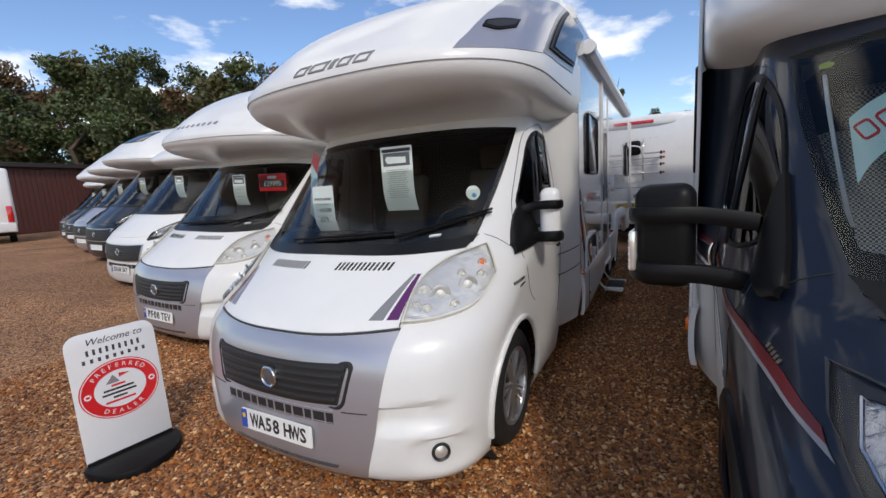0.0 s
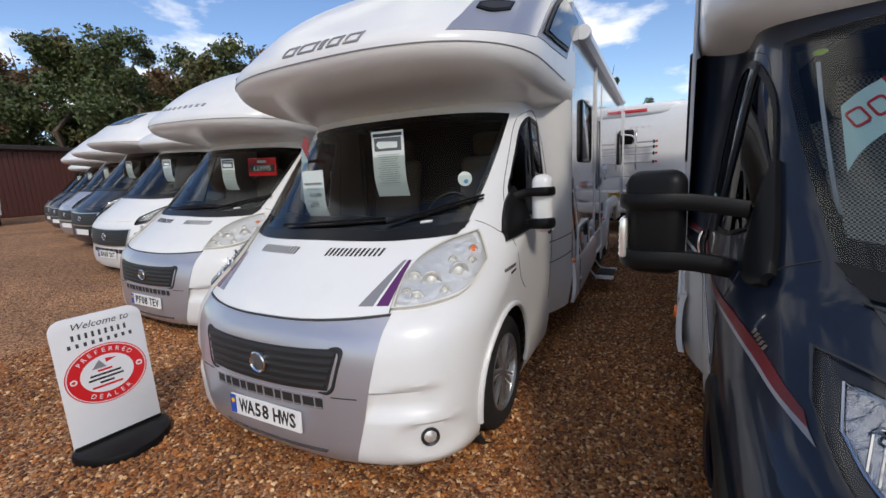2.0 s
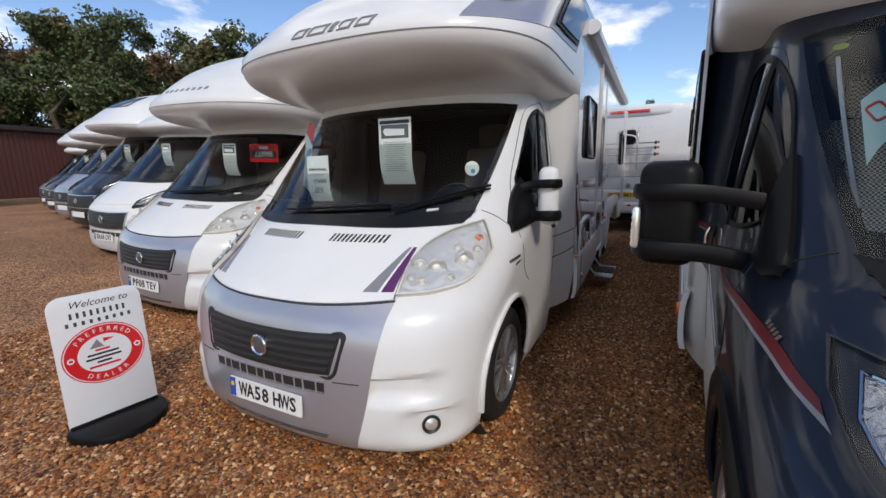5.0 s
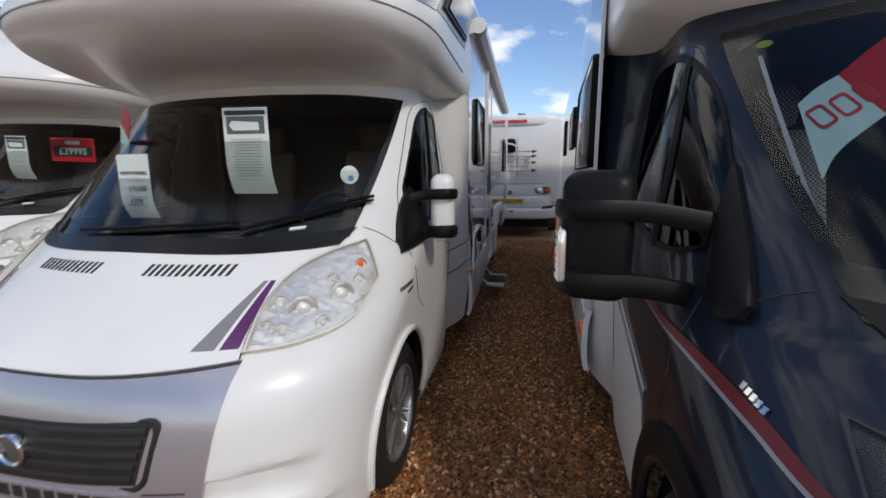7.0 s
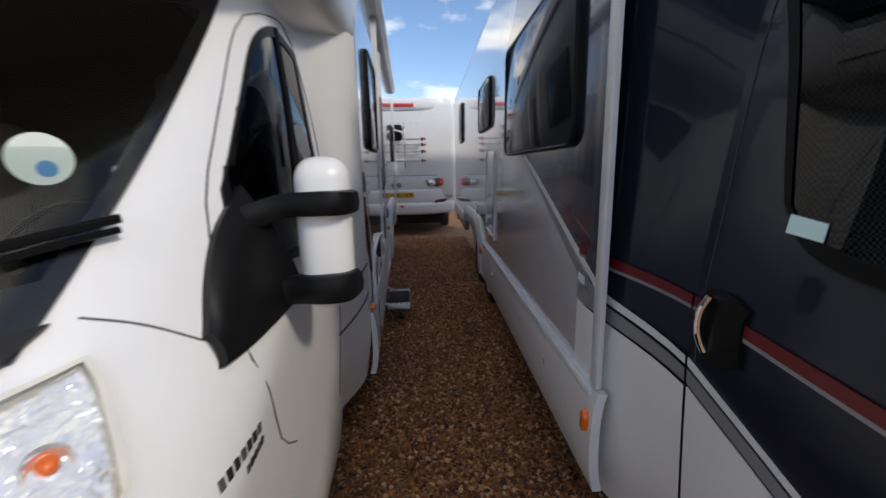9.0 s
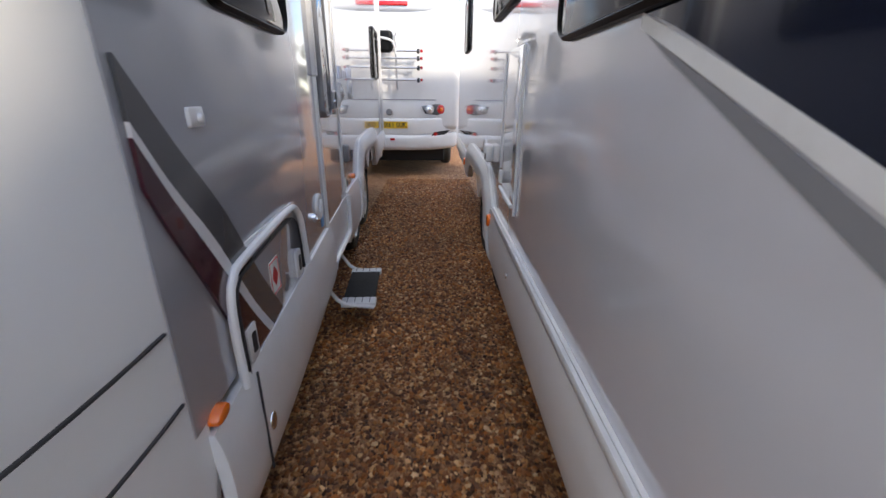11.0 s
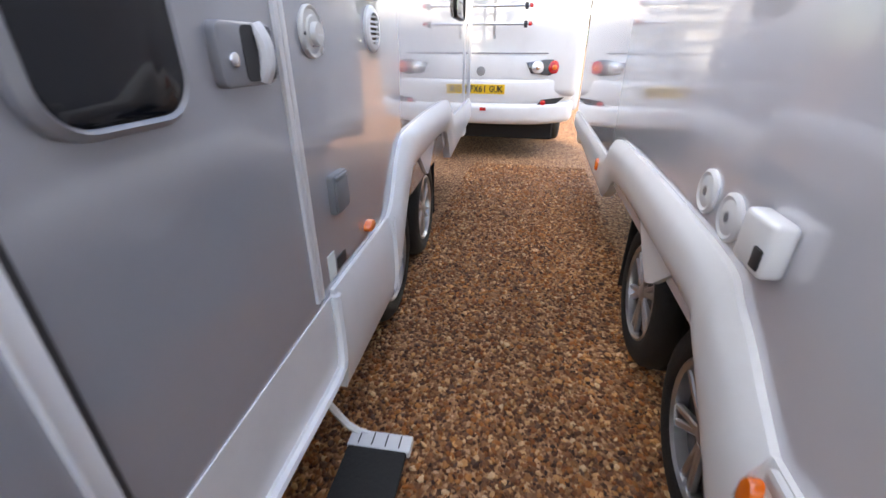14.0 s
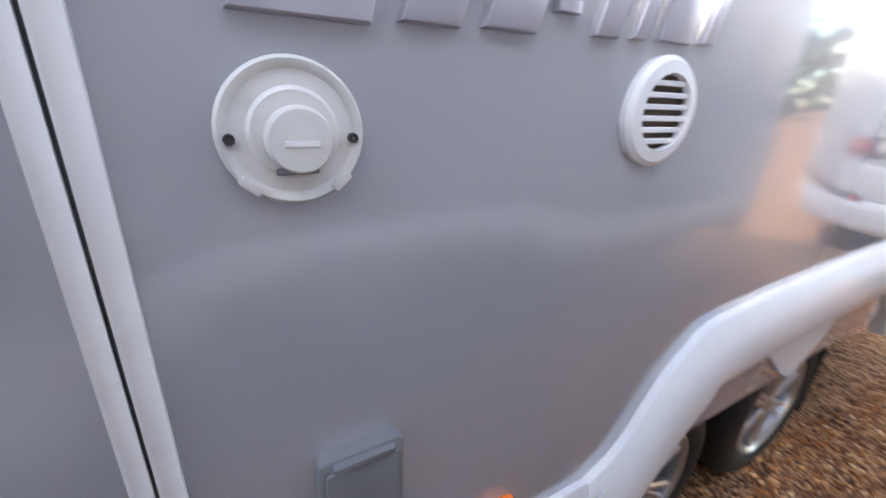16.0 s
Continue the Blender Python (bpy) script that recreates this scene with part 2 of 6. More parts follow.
def prism(pts, place, d0, d1, bevel=0.0):
    """A closed outline pushed out from depth d0 to d1; place(p, q, d) gives the spot. bevel: rounded front edge."""
    bm = bmesh.new()
    cx = sum(p for p, q in pts) / len(pts)
    cz = sum(q for p, q in pts) / len(pts)
    levels = [(d0, 0.0), (d1, 0.0)] if not bevel else [(d0, 0), (d1 - bevel, 0), (d1 - 0.3 * bevel, 0.3 * bevel), (d1, bevel)]
    rings = []
    for d, inset in levels:
        ring = []
        for p, q in pts:
            l = math.hypot(p - cx, q - cz) or 1
            k = 1 - inset / l
            ring.append(bm.verts.new(place(cx + (p - cx) * k, cz + (q - cz) * k, d)))
        rings.append(ring)
    n = len(pts)
    for a, b in zip(rings, rings[1:]):
        for i in range(n):
            bm.faces.new((a[i], a[(i + 1) % n], b[(i + 1) % n], b[i]))
    bm.faces.new(rings[-1])
    bm.faces.new(rings[0][::-1])
    return bm


def ring_prism(outer, inner, place, d0, d1):
    """A frame between two outlines with the same number of points."""
    bm = bmesh.new()
    n = len(outer)
    mid = [((a[0] + b[0]) / 2, (a[1] + b[1]) / 2) for a, b in zip(outer, inner)]
    rows = [(outer, d0), (outer, d0 + (d1 - d0) * 0.6), (mid, d1), (inner, d0 + (d1 - d0) * 0.6), (inner, d0)]
    vs = [[bm.verts.new(place(p, q, d)) for p, q in o] for o, d in rows]
    for a, b in zip(vs, vs[1:] + vs[:1]):
        for i in range(n):
            bm.faces.new((a[i], a[(i + 1) % n], b[(i + 1) % n], b[i]))
    return bm


def curve_points(pts, n, smooth=True):
    """n + 1 points spread along a polyline, rounded through its corners."""
    P = np.array(pts, float)
    if len(P) == 2 or not smooth:
        d = np.r_[0, np.cumsum(np.linalg.norm(np.diff(P, axis=0), axis=1))]
        s = np.linspace(0, d[-1], n + 1)
        return [tuple(np.interp(s, d, P[:, k])[i] for k in range(P.shape[1])) for i in range(n + 1)]
    Q = np.vstack([2 * P[0] - P[1], P, 2 * P[-1] - P[-2]])
    out = []
    for i in range(len(P) - 1):
        a, b, c, d = Q[i], Q[i + 1], Q[i + 2], Q[i + 3]
        for t in np.linspace(0, 1, 14, endpoint=False):
            out.append(0.5 * (2 * b + (c - a) * t + (2 * a - 5 * b + 4 * c - d) * t * t + (3 * b - a - 3 * c + d) * t ** 3))
    out.append(P[-1])
    return curve_points(out, n, smooth=False)


class Nose:
    """A rounded vehicle front: at each height a front line that bows back to the sides. rows: z, front, half width, sweep, power."""

    def __init__(self, rows):
        self.t = np.array(rows, float)

    def at(self, z):
        T = self.t
        z = min(max(z, T[0, 0]), T[-1, 0])
        i = int(min(max(np.searchsorted(T[:, 0], z) - 1, 0), len(T) - 2))
        h = T[i + 1, 0] - T[i, 0]
        s = (z - T[i, 0]) / h

        def slope(k):
            if k in (0, len(T) - 1):
                j = min(k, len(T) - 2)
                return (T[j + 1, 1:] - T[j, 1:]) / (T[j + 1, 0] - T[j, 0])
            return (T[k + 1, 1:] - T[k - 1, 1:]) / (T[k + 1, 0] - T[k - 1, 0])
        a, b, ma, mb = T[i, 1:], T[i + 1, 1:], slope(i) * h, slope(i + 1) * h
        return (2 * s ** 3 - 3 * s * s + 1) * a + (s ** 3 - 2 * s * s + s) * ma + (-2 * s ** 3 + 3 * s * s) * b + (s ** 3 - s * s) * mb

    def point(self, a, z):
        f, hw, D, n = self.at(z)
        s = 1 if a >= 0 else -1
        k = abs(a)
        if k <= 1:
            th = k * math.pi / 2
            return Vector((s * hw * math.sin(th) ** (2 / n), f + D * (1 - max(math.cos(th), 0) ** (2 / n)), z))
        return Vector((s * hw, f + D + (k - 1), z))

    def from_u(self, u, z):
        f, hw, D, n = self.at(z)
        k = min(abs(u) / hw, 1) ** (n / 2)
        return math.copysign(math.asin(min(k, 1)) / (math.pi / 2), u)

    def from_v(self, v, z, side):
        f, hw, D, n = self.at(z)
        if v >= f + D:
            return side * (1 + v - f - D)
        c = max(0.0, 1 - (v - f) / D) ** (n / 2)
        return side * math.acos(min(1, c)) / (math.pi / 2)

    def normal(self, a, z):
        e = 0.01
        s = 1 if a >= 0 else -1
        du = self.point(a + e, z) - self.point(a - e, z)
        dz = self.point(a, z + e) - self.point(a, z - e)
        n = du.cross(dz)
        if n.length < 1e-9:
            return Vector((s, 0, 0))
        return n.normalized()


class Side:
    """A flat flank at x = side * hw; its first coordinate is the way back."""

    def __init__(self, hw, side):
        self.hw, self.side = hw, side

    def point(self, a, z):
        return Vector((self.side * self.hw, a, z))

    def normal(self, a, z):
        return Vector((self.side, 0, 0))

    def place(self, p, q, d):
        return Vector((self.side * (self.hw + d), p, q))


def skin(surf, low, high, nu=24, nv=8, off=0.004, thick=0.012, bulge=0.0, smooth=True):
    """A panel on a surface between two edge lines, off its surface by off; its rim goes back by thick."""
    lo, hi = curve_points(low, nu, smooth), curve_points(high, nu, smooth)
    bm = bmesh.new()
    rows = []
    for j in range(nv + 1):
        t = j / nv
        o = off + bulge * (1 - abs(2 * t - 1) ** 3)
        row = []
        for (a0, z0), (a1, z1) in zip(lo, hi):
            a, z = a0 + (a1 - a0) * t, z0 + (z1 - z0) * t
            row.append(bm.verts.new(surf.point(a, z) + surf.normal(a, z) * o))
        rows.append(row)
    for r0, r1 in zip(rows, rows[1:]):
        for i in range(nu):
            bm.faces.new((r0[i], r0[i + 1], r1[i + 1], r1[i]))
    border = [(rows[0][i], (lo[i])) for i in range(nu + 1)]
    border += [(rows[j][nu], (lo[nu][0] + (hi[nu][0] - lo[nu][0]) * j / nv, lo[nu][1] + (hi[nu][1] - lo[nu][1]) * j / nv)) for j in range(1, nv + 1)]
    border += [(rows[nv][i], hi[i]) for i in range(nu - 1, -1, -1)]
    border += [(rows[j][0], (lo[0][0] + (hi[0][0] - lo[0][0]) * j / nv, lo[0][1] + (hi[0][1] - lo[0][1]) * j / nv)) for j in range(nv - 1, 0, -1)]
    back = [bm.verts.new(v.co - surf.normal(a, z) * thick) for v, (a, z) in border]
    m = len(border)
    for i in range(m):
        k = (i + 1) % m
        bm.faces.new((border[i][0], back[i], back[k], border[k][0]))
    return bm


def uz(nose, pts):
    return [(nose.from_u(u, z), z) for u, z in pts]


def vz(nose, pts, side):
    return [(nose.from_v(v, z, side), z) for v, z in pts]


def inside(p, poly):
    x, y = p
    c = False
    for i in range(len(poly)):
        (x0, y0), (x1, y1) = poly[i], poly[i - 1]
        if (y0 > y) != (y1 > y) and x < (x1 - x0) * (y - y0) / (y1 - y0) + x0:
            c = not c
    return c


def text(name, body, size, m, material, parent, depth=0.001, shear=0.0, space=1.0, wide=1.0, bold=0.0):
    cu = bpy.data.curves.new(name, "FONT")
    cu.body, cu.size, cu.extrude, cu.align_x, cu.align_y = body, size, depth, "CENTER", "CENTER"
    cu.shear, cu.space_character, cu.resolution_u, cu.offset = shear, space, 2, bold
    tmp = bpy.data.objects.new(name, cu)
    scene.collection.objects.link(tmp)
    bpy.context.view_layer.update()
    me = bpy.data.meshes.new_from_object(tmp.evaluated_get(bpy.context.evaluated_depsgraph_get()))
    bpy.data.objects.remove(tmp)
    bpy.data.curves.remove(cu)
    me.transform(m @ Matrix.Diagonal((wide, 1, 1, 1)))
    me.materials.clear()
    me.materials.append(material)
    ob = new(name, me)
    ob.parent = parent
    return ob


def basis(origin, right, up):
    r, u = Vector(right).normalized(), Vector(up).normalized()
    n = r.cross(u).normalized()
    u = n.cross(r)
    return Matrix(((r.x, u.x, n.x, origin[0]), (r.y, u.y, n.y, origin[1]), (r.z, u.z, n.z, origin[2]), (0, 0, 0, 1)))


def flat(m):
    """Place function on a plane given by its matrix."""
    return lambda p, q, d: m @ Vector((p, q, d))


# ---- ground ----
def ground_material():
    m = bpy.data.materials.new("gravel_ground")
    m.use_nodes = True
    nt = m.node_tree
    b = nt.nodes["Principled BSDF"]
    b.inputs["Roughness"].default_value = 0.85
    co = nt.nodes.new("ShaderNodeTexCoord")
    vo = nt.nodes.new("ShaderNodeTexVoronoi")
    vo.inputs["Scale"].default_value = 68
    nt.links.new(co.outputs["Object"], vo.inputs["Vector"])
    sep = nt.nodes.new("ShaderNodeSeparateColor")
    nt.links.new(vo.outputs["Color"], sep.inputs[0])
    rp = nt.nodes.new("ShaderNodeValToRGB")
    els = rp.color_ramp.elements
    els[0].color, els[1].color = (0.055, 0.023, 0.010, 1), (0.655, 0.373, 0.198, 1)
    for pos, c in ((0.25, (0.179, 0.071, 0.028, 1)), (0.5, (0.343, 0.153, 0.064, 1)), (0.75, (0.483, 0.247, 0.112, 1))):
        e = els.new(pos)
        e.color = c
    nt.links.new(sep.outputs[0], rp.inputs[0])
    n1 = nt.nodes.new("ShaderNodeTexNoise")
    n1.inputs["Scale"].default_value = 0.7
    n1.inputs["Detail"].default_value = 7
    nt.links.new(co.outputs["Object"], n1.inputs["Vector"])
    mr = nt.nodes.new("ShaderNodeMapRange")
    mr.inputs[1].default_value, mr.inputs[2].default_value = 0.3, 0.7
    mr.inputs[3].default_value, mr.inputs[4].default_value = 0.72, 1.22
    nt.links.new(n1.outputs[0], mr.inputs[0])
    hs = nt.nodes.new("ShaderNodeHueSaturation")
    nt.links.new(mr.outputs[0], hs.inputs["Value"])
    nt.links.new(rp.outputs[0], hs.inputs["Color"])
    nt.links.new(hs.outputs[0], b.inputs["Base Color"])
    bp = nt.nodes.new("ShaderNodeBump")
    bp.inputs["Strength"].default_value = 1.0
    bp.inputs["Distance"].default_value = 0.012
    bp.invert = True
    nt.links.new(vo.outputs["Distance"], bp.inputs["Height"])
    nt.links.new(bp.outputs[0], b.inputs["Normal"])
    return m


def stone_material():
    m = bpy.data.materials.new("gravel_stone")
    m.use_nodes = True
    nt = m.node_tree
    b = nt.nodes["Principled BSDF"]
    b.inputs["Roughness"].default_value = 0.62
    geo = nt.nodes.new("ShaderNodeNewGeometry")
    rp = nt.nodes.new("ShaderNodeValToRGB")
    els = rp.color_ramp.elements
    els[0].color, els[1].color = (0.070, 0.024, 0.010, 1), (0.820, 0.573, 0.344, 1)
    for pos, c in ((0.18, (0.218, 0.075, 0.026, 1)), (0.36, (0.452, 0.167, 0.056, 1)), (0.50, (0.203, 0.093, 0.046, 1)),
                   (0.64, (0.560, 0.247, 0.092, 1)), (0.78, (0.140, 0.069, 0.043, 1)), (0.88, (0.685, 0.353, 0.153, 1))):
        e = els.new(pos)
        e.color = c
    nt.links.new(geo.outputs["Random Per Island"], rp.inputs[0])
    co = nt.nodes.new("ShaderNodeTexCoord")
    n1 = nt.nodes.new("ShaderNodeTexNoise")
    n1.inputs["Scale"].default_value = 120
    nt.links.new(co.outputs["Object"], n1.inputs["Vector"])
    mr = nt.nodes.new("ShaderNodeMapRange")
    mr.inputs[3].default_value, mr.inputs[4].default_value = 0.7, 1.25
    nt.links.new(n1.outputs[0], mr.inputs[0])
    n2 = nt.nodes.new("ShaderNodeTexNoise")
    n2.inputs["Scale"].default_value = 1.6
    n2.inputs["Detail"].default_value = 6
    nt.links.new(co.outputs["Object"], n2.inputs["Vector"])
    m2 = nt.nodes.new("ShaderNodeMapRange")
    m2.inputs[1].default_value, m2.inputs[2].default_value = 0.3, 0.7
    m2.inputs[3].default_value, m2.inputs[4].default_value = 0.68, 1.22
    nt.links.new(n2.outputs[0], m2.inputs[0])
    mu = nt.nodes.new("ShaderNodeMath")
    mu.operation = "MULTIPLY"
    nt.links.new(mr.outputs[0], mu.inputs[0])
    nt.links.new(m2.outputs[0], mu.inputs[1])
    hs = nt.nodes.new("ShaderNodeHueSaturation")
    hs.inputs["Saturation"].default_value = 1.08
    nt.links.new(mu.outputs[0], hs.inputs["Value"])
    nt.links.new(rp.outputs[0], hs.inputs["Color"])
    nt.links.new(hs.outputs[0], b.inputs["Base Color"])
    return m


GROUND = ground_material()
STONE = stone_material()


def lift(x):
    """The yard climbs gently past the first parked motorhomes."""
    k = min(max((-2.2 - x) / 9.0, 0), 1)
    return 0.42 * k * k * (3 - 2 * k) if k < 1 else 0.42


bm = bmesh.new()
xs = [-2500, -200, -40, -14] + [-12 + 0.5 * i for i in range(22)] + [0, 6, 40, 200, 2500]
ys = [-2500, -200, -40, 0, 6, 12, 40, 200, 2500]
grid = [[bm.verts.new((x, y, lift(x))) for x in xs] for y in ys]
for a, c in zip(grid, grid[1:]):
    for i in range(len(xs) - 1):
        bm.faces.new((a[i], a[i + 1], c[i + 1], c[i]))
tagged(part("ground", bm, GROUND), "brown pea gravel yard stretching to the horizon", "ground", kind="structure")


# ---- vehicle pieces ----
CAB = Nose([
    (0.11, 0.065, 0.95, 0.52, 2.6), (0.15, 0.030, 0.98, 0.54, 2.6), (0.22, 0.010, 1.00, 0.56, 2.6), (0.36, 0.00, 1.02, 0.62, 2.6), (0.58, 0.00, 1.03, 0.66, 2.5),
    (0.76, 0.03, 1.04, 0.70, 2.4), (0.86, 0.10, 1.045, 0.74, 2.3), (1.00, 0.27, 1.05, 0.78, 2.2), (1.10, 0.40, 1.05, 0.80, 2.2),
    (1.17, 0.49, 1.045, 0.80, 2.2), (1.40, 0.73, 1.02, 0.66, 2.2), (1.65, 0.98, 0.985, 0.52, 2.2), (1.88, 1.21, 0.945, 0.42, 2.2),
    (2.05, 1.36, 0.92, 0.36, 2.2)])
LUTON = Nose([
    (1.96, 1.30, 0.93, 0.50, 2.4), (2.00, 1.05, 1.00, 0.60, 2.5), (2.03, 0.78, 1.06, 0.75, 2.6), (2.08, 0.60, 1.10, 0.85, 2.7),
    (2.15, 0.53, 1.12, 0.90, 2.7), (2.23, 0.55, 1.125, 0.92, 2.7), (2.30, 0.63, 1.125, 0.93, 2.7), (2.45, 0.79, 1.12, 0.95, 2.6),
    (2.62, 1.02, 1.11, 0.98, 2.6), (2.78, 1.32, 1.09, 0.98, 2.5), (2.90, 1.65, 1.05, 0.75, 2.5), (2.98, 2.02, 0.98, 0.42, 2.4), (3.02, 2.40, 0.92, 0.05, 2.4)])
LOWLINE = Nose([
    (1.94, 1.30, 0.93, 0.50, 2.4), (1.97, 1.08, 1.00, 0.60, 2.5), (2.02, 0.95, 1.07, 0.75, 2.6), (2.09, 0.92, 1.10, 0.85, 2.7),
    (2.17, 0.98, 1.12, 0.90, 2.6), (2.30, 1.20, 1.12, 0.95, 2.5), (2.46, 1.60, 1.10, 0.95, 2.4), (2.60, 2.05, 1.05, 0.70, 2.4), (2.70, 2.50, 0.95, 0.20, 2.4)])
CAPLINE = Nose([
    (1.91, 1.28, 0.70, 0.30, 2.3), (1.955, 1.25, 0.86, 0.40, 2.4), (2.01, 1.235, 1.00, 0.50, 2.5), (2.06, 1.23, 1.09, 0.58, 2.6),
    (2.12, 1.24, 1.115, 0.62, 2.6), (2.22, 1.31, 1.12, 0.66, 2.6), (2.36, 1.50, 1.12, 0.66, 2.5), (2.50, 1.78, 1.10, 0.60, 2.4), (2.62, 2.12, 1.05, 0.30, 2.4), (2.70, 2.50, 0.95, 0.05, 2.4)])
WS_LOW = [(-0.815, 1.20), (-0.62, 1.168), (-0.3, 1.178), (0, 1.184), (0.3, 1.178), (0.62, 1.168), (0.815, 1.20)]
WS_HIGH = [(-0.872, 1.88), (-0.6, 1.897), (-0.3, 1.90), (0, 1.90), (0.3, 1.90), (0.6, 1.897), (0.872, 1.88)]
ARCH_V, ARCH_Z, ARCH_R = 0.86, 0.34, 0.405


def nose_grid(surf, zs, na, v_end, ns, holes=(), arch=None):
    """The skin of a nose with its flanks back to v_end; faces inside the holes (in surface coordinates) and the wheel arch are open."""
    bm = bmesh.new()
    rows = []
    for z in zs:
        f, hw, D, n = surf.at(z)
        right = [i / na for i in range(na + 1)]
        right += [1 + (v_end - f - D) * (j / ns) for j in range(1, ns + 1)]
        cols = [-a for a in right[:0:-1]] + right
        rows.append([(bm.verts.new(surf.point(a, z)), a) for a in cols])
    for r0, r1, z0, z1 in zip(rows, rows[1:], zs, zs[1:]):
        for i in range(len(r0) - 1):
            ca = (r0[i][1] + r0[i + 1][1] + r1[i][1] + r1[i + 1][1]) / 4
            if any(inside((ca, (z0 + z1) / 2), h) for h in holes):
                continue
            if arch:
                c = (r0[i][0].co + r1[i + 1][0].co) / 2
                if abs(c.x) > 0.7 and (c.y - arch[0]) ** 2 + (c.z - arch[1]) ** 2 < arch[2] ** 2:
                    continue
            bm.faces.new((r0[i][0], r0[i + 1][0], r1[i + 1][0], r1[i][0]))
    if arch:
        for v in bm.verts:
            if abs(v.co.x) > 0.7 and v.link_faces:
                d = math.hypot(v.co.y - arch[0], v.co.z - arch[1])
                if d < arch[2] + 0.045 and len(v.link_faces) < 4 and v.co.z > 0.15:
                    v.co.y = arch[0] + (v.co.y - arch[0]) * arch[2] / d
                    v.co.z = arch[1] + (v.co.z - arch[1]) * arch[2] / d
    bmesh.ops.delete(bm, geom=[v for v in bm.verts if not v.link_faces], context="VERTS")
    return bm


def shrink(poly, k):
    cx = sum(p[0] for p in poly) / len(poly)
    cy = sum(p[1] for p in poly) / len(poly)
    return [(cx + (p[0] - cx) * k, cy + (p[1] - cy) * k) for p in poly]


def lathe(bm, prof, m, n=32):
    rings = [[bm.verts.new(m @ Vector((r * math.cos(2 * math.pi * k / n), r * math.sin(2 * math.pi * k / n), h))) for k in range(n)] for r, h in prof]
    for a, b in zip(rings, rings[1:]):
        for k in range(n):
            bm.faces.new((a[k], a[(k + 1) % n], b[(k + 1) % n], b[k]))
    return bm


def wheel(parent, u, v, side, r=0.34, spokes=7, n=32, dark=False):
    """A road wheel whose outer face lies at u."""
    m = Matrix.Translation((u, v, r)) @ Matrix.Rotation(radians(90 * side), 4, "Y")
    bm = bmesh.new()
    lathe(bm, [(0.03, -0.03), (0.19, -0.05), (0.205, -0.14), (0.02, -0.15)], m, n)
    hub = part("wheel", bm, GRILLE, parent)
    bm = bmesh.new()
    lathe(bm, [(0.215, -0.015), (0.235, -0.002), (0.27, 0.004), (0.305, -0.006), (0.328, -0.024), (r - 0.004, -0.045), (r, -0.07), (r, -0.085), (r - 0.008, -0.087), (r - 0.008, -0.093), (r, -0.095), (r, -0.135), (r - 0.008, -0.137), (r - 0.008, -0.143), (r, -0.145), (r, -0.16),
               (r - 0.01, -0.185), (0.30, -0.215), (0.22, -0.21), (0.21, -0.12), (0.215, -0.015)], m, n)
    part("tyre", bm, RUBBER, hub)
    bm = bmesh.new()
    lathe(bm, [(0.222, -0.03), (0.224, -0.008), (0.214, -0.004), (0.204, -0.014), (0.197, -0.07), (0.190, -0.11)], m, n)
    lathe(bm, [(0.001, -0.012), (0.028, -0.013), (0.036, -0.018), (0.055, -0.030), (0.06, -0.055)], m, 20)
    for k in range(spokes):
        a = 2 * math.pi * k / spokes
        for s in (-1, 1):
            w = Matrix.Rotation(a + s * 0.13, 4, "Z")
            rbox(bm, 0.035, 0.212, -0.013, 0.013, -0.045, -0.018, 0.006, 1, m @ w)
    part("rim", bm, SEALANT if dark else ALLOY, hub)
    return hub


def number_plate(parent, words, m, yellow=False, band=True):
    """A plate 520 x 111 mm on the plane of m."""
    f = flat(m)
    pl = part("number_plate", prism(rrect(0, 0, 0.52, 0.111, 0.008, 3), f, 0, 0.008, 0.002), PLATE_YELLOW if yellow else PLATE_WHITE, parent,
              ("yellow" if yellow else "white") + " number plate reading " + words)
    if band:
        part("band", prism(rrect(-0.237, 0, 0.044, 0.103, 0.004, 2), f, 0.008, 0.0095), PLATE_BLUE, pl)
        part("emblem", prism(ellipse(-0.237, 0.018, 0.014, 0.014, 16), f, 0.0095, 0.0105), PLATE_YELLOW, pl)
    glyph = {"W": 0.60, "M": 0.66, "A": 0.76, "H": 0.78, "O": 0.72, "G": 0.74, "X": 0.80, "T": 0.84, "U": 0.80, "V": 0.78}
    x = -0.205 + (0.022 if band else 0)
    for ch in words:
        if ch != " ":
            text("character", ch, 0.104, m @ Matrix.Translation((x + 0.0275, -0.002, 0.0092)), INK, pl, 0.0008, wide=glyph.get(ch, 0.92), bold=0.0022)
        x += 0.027 if ch == " " else 0.0555
    return pl


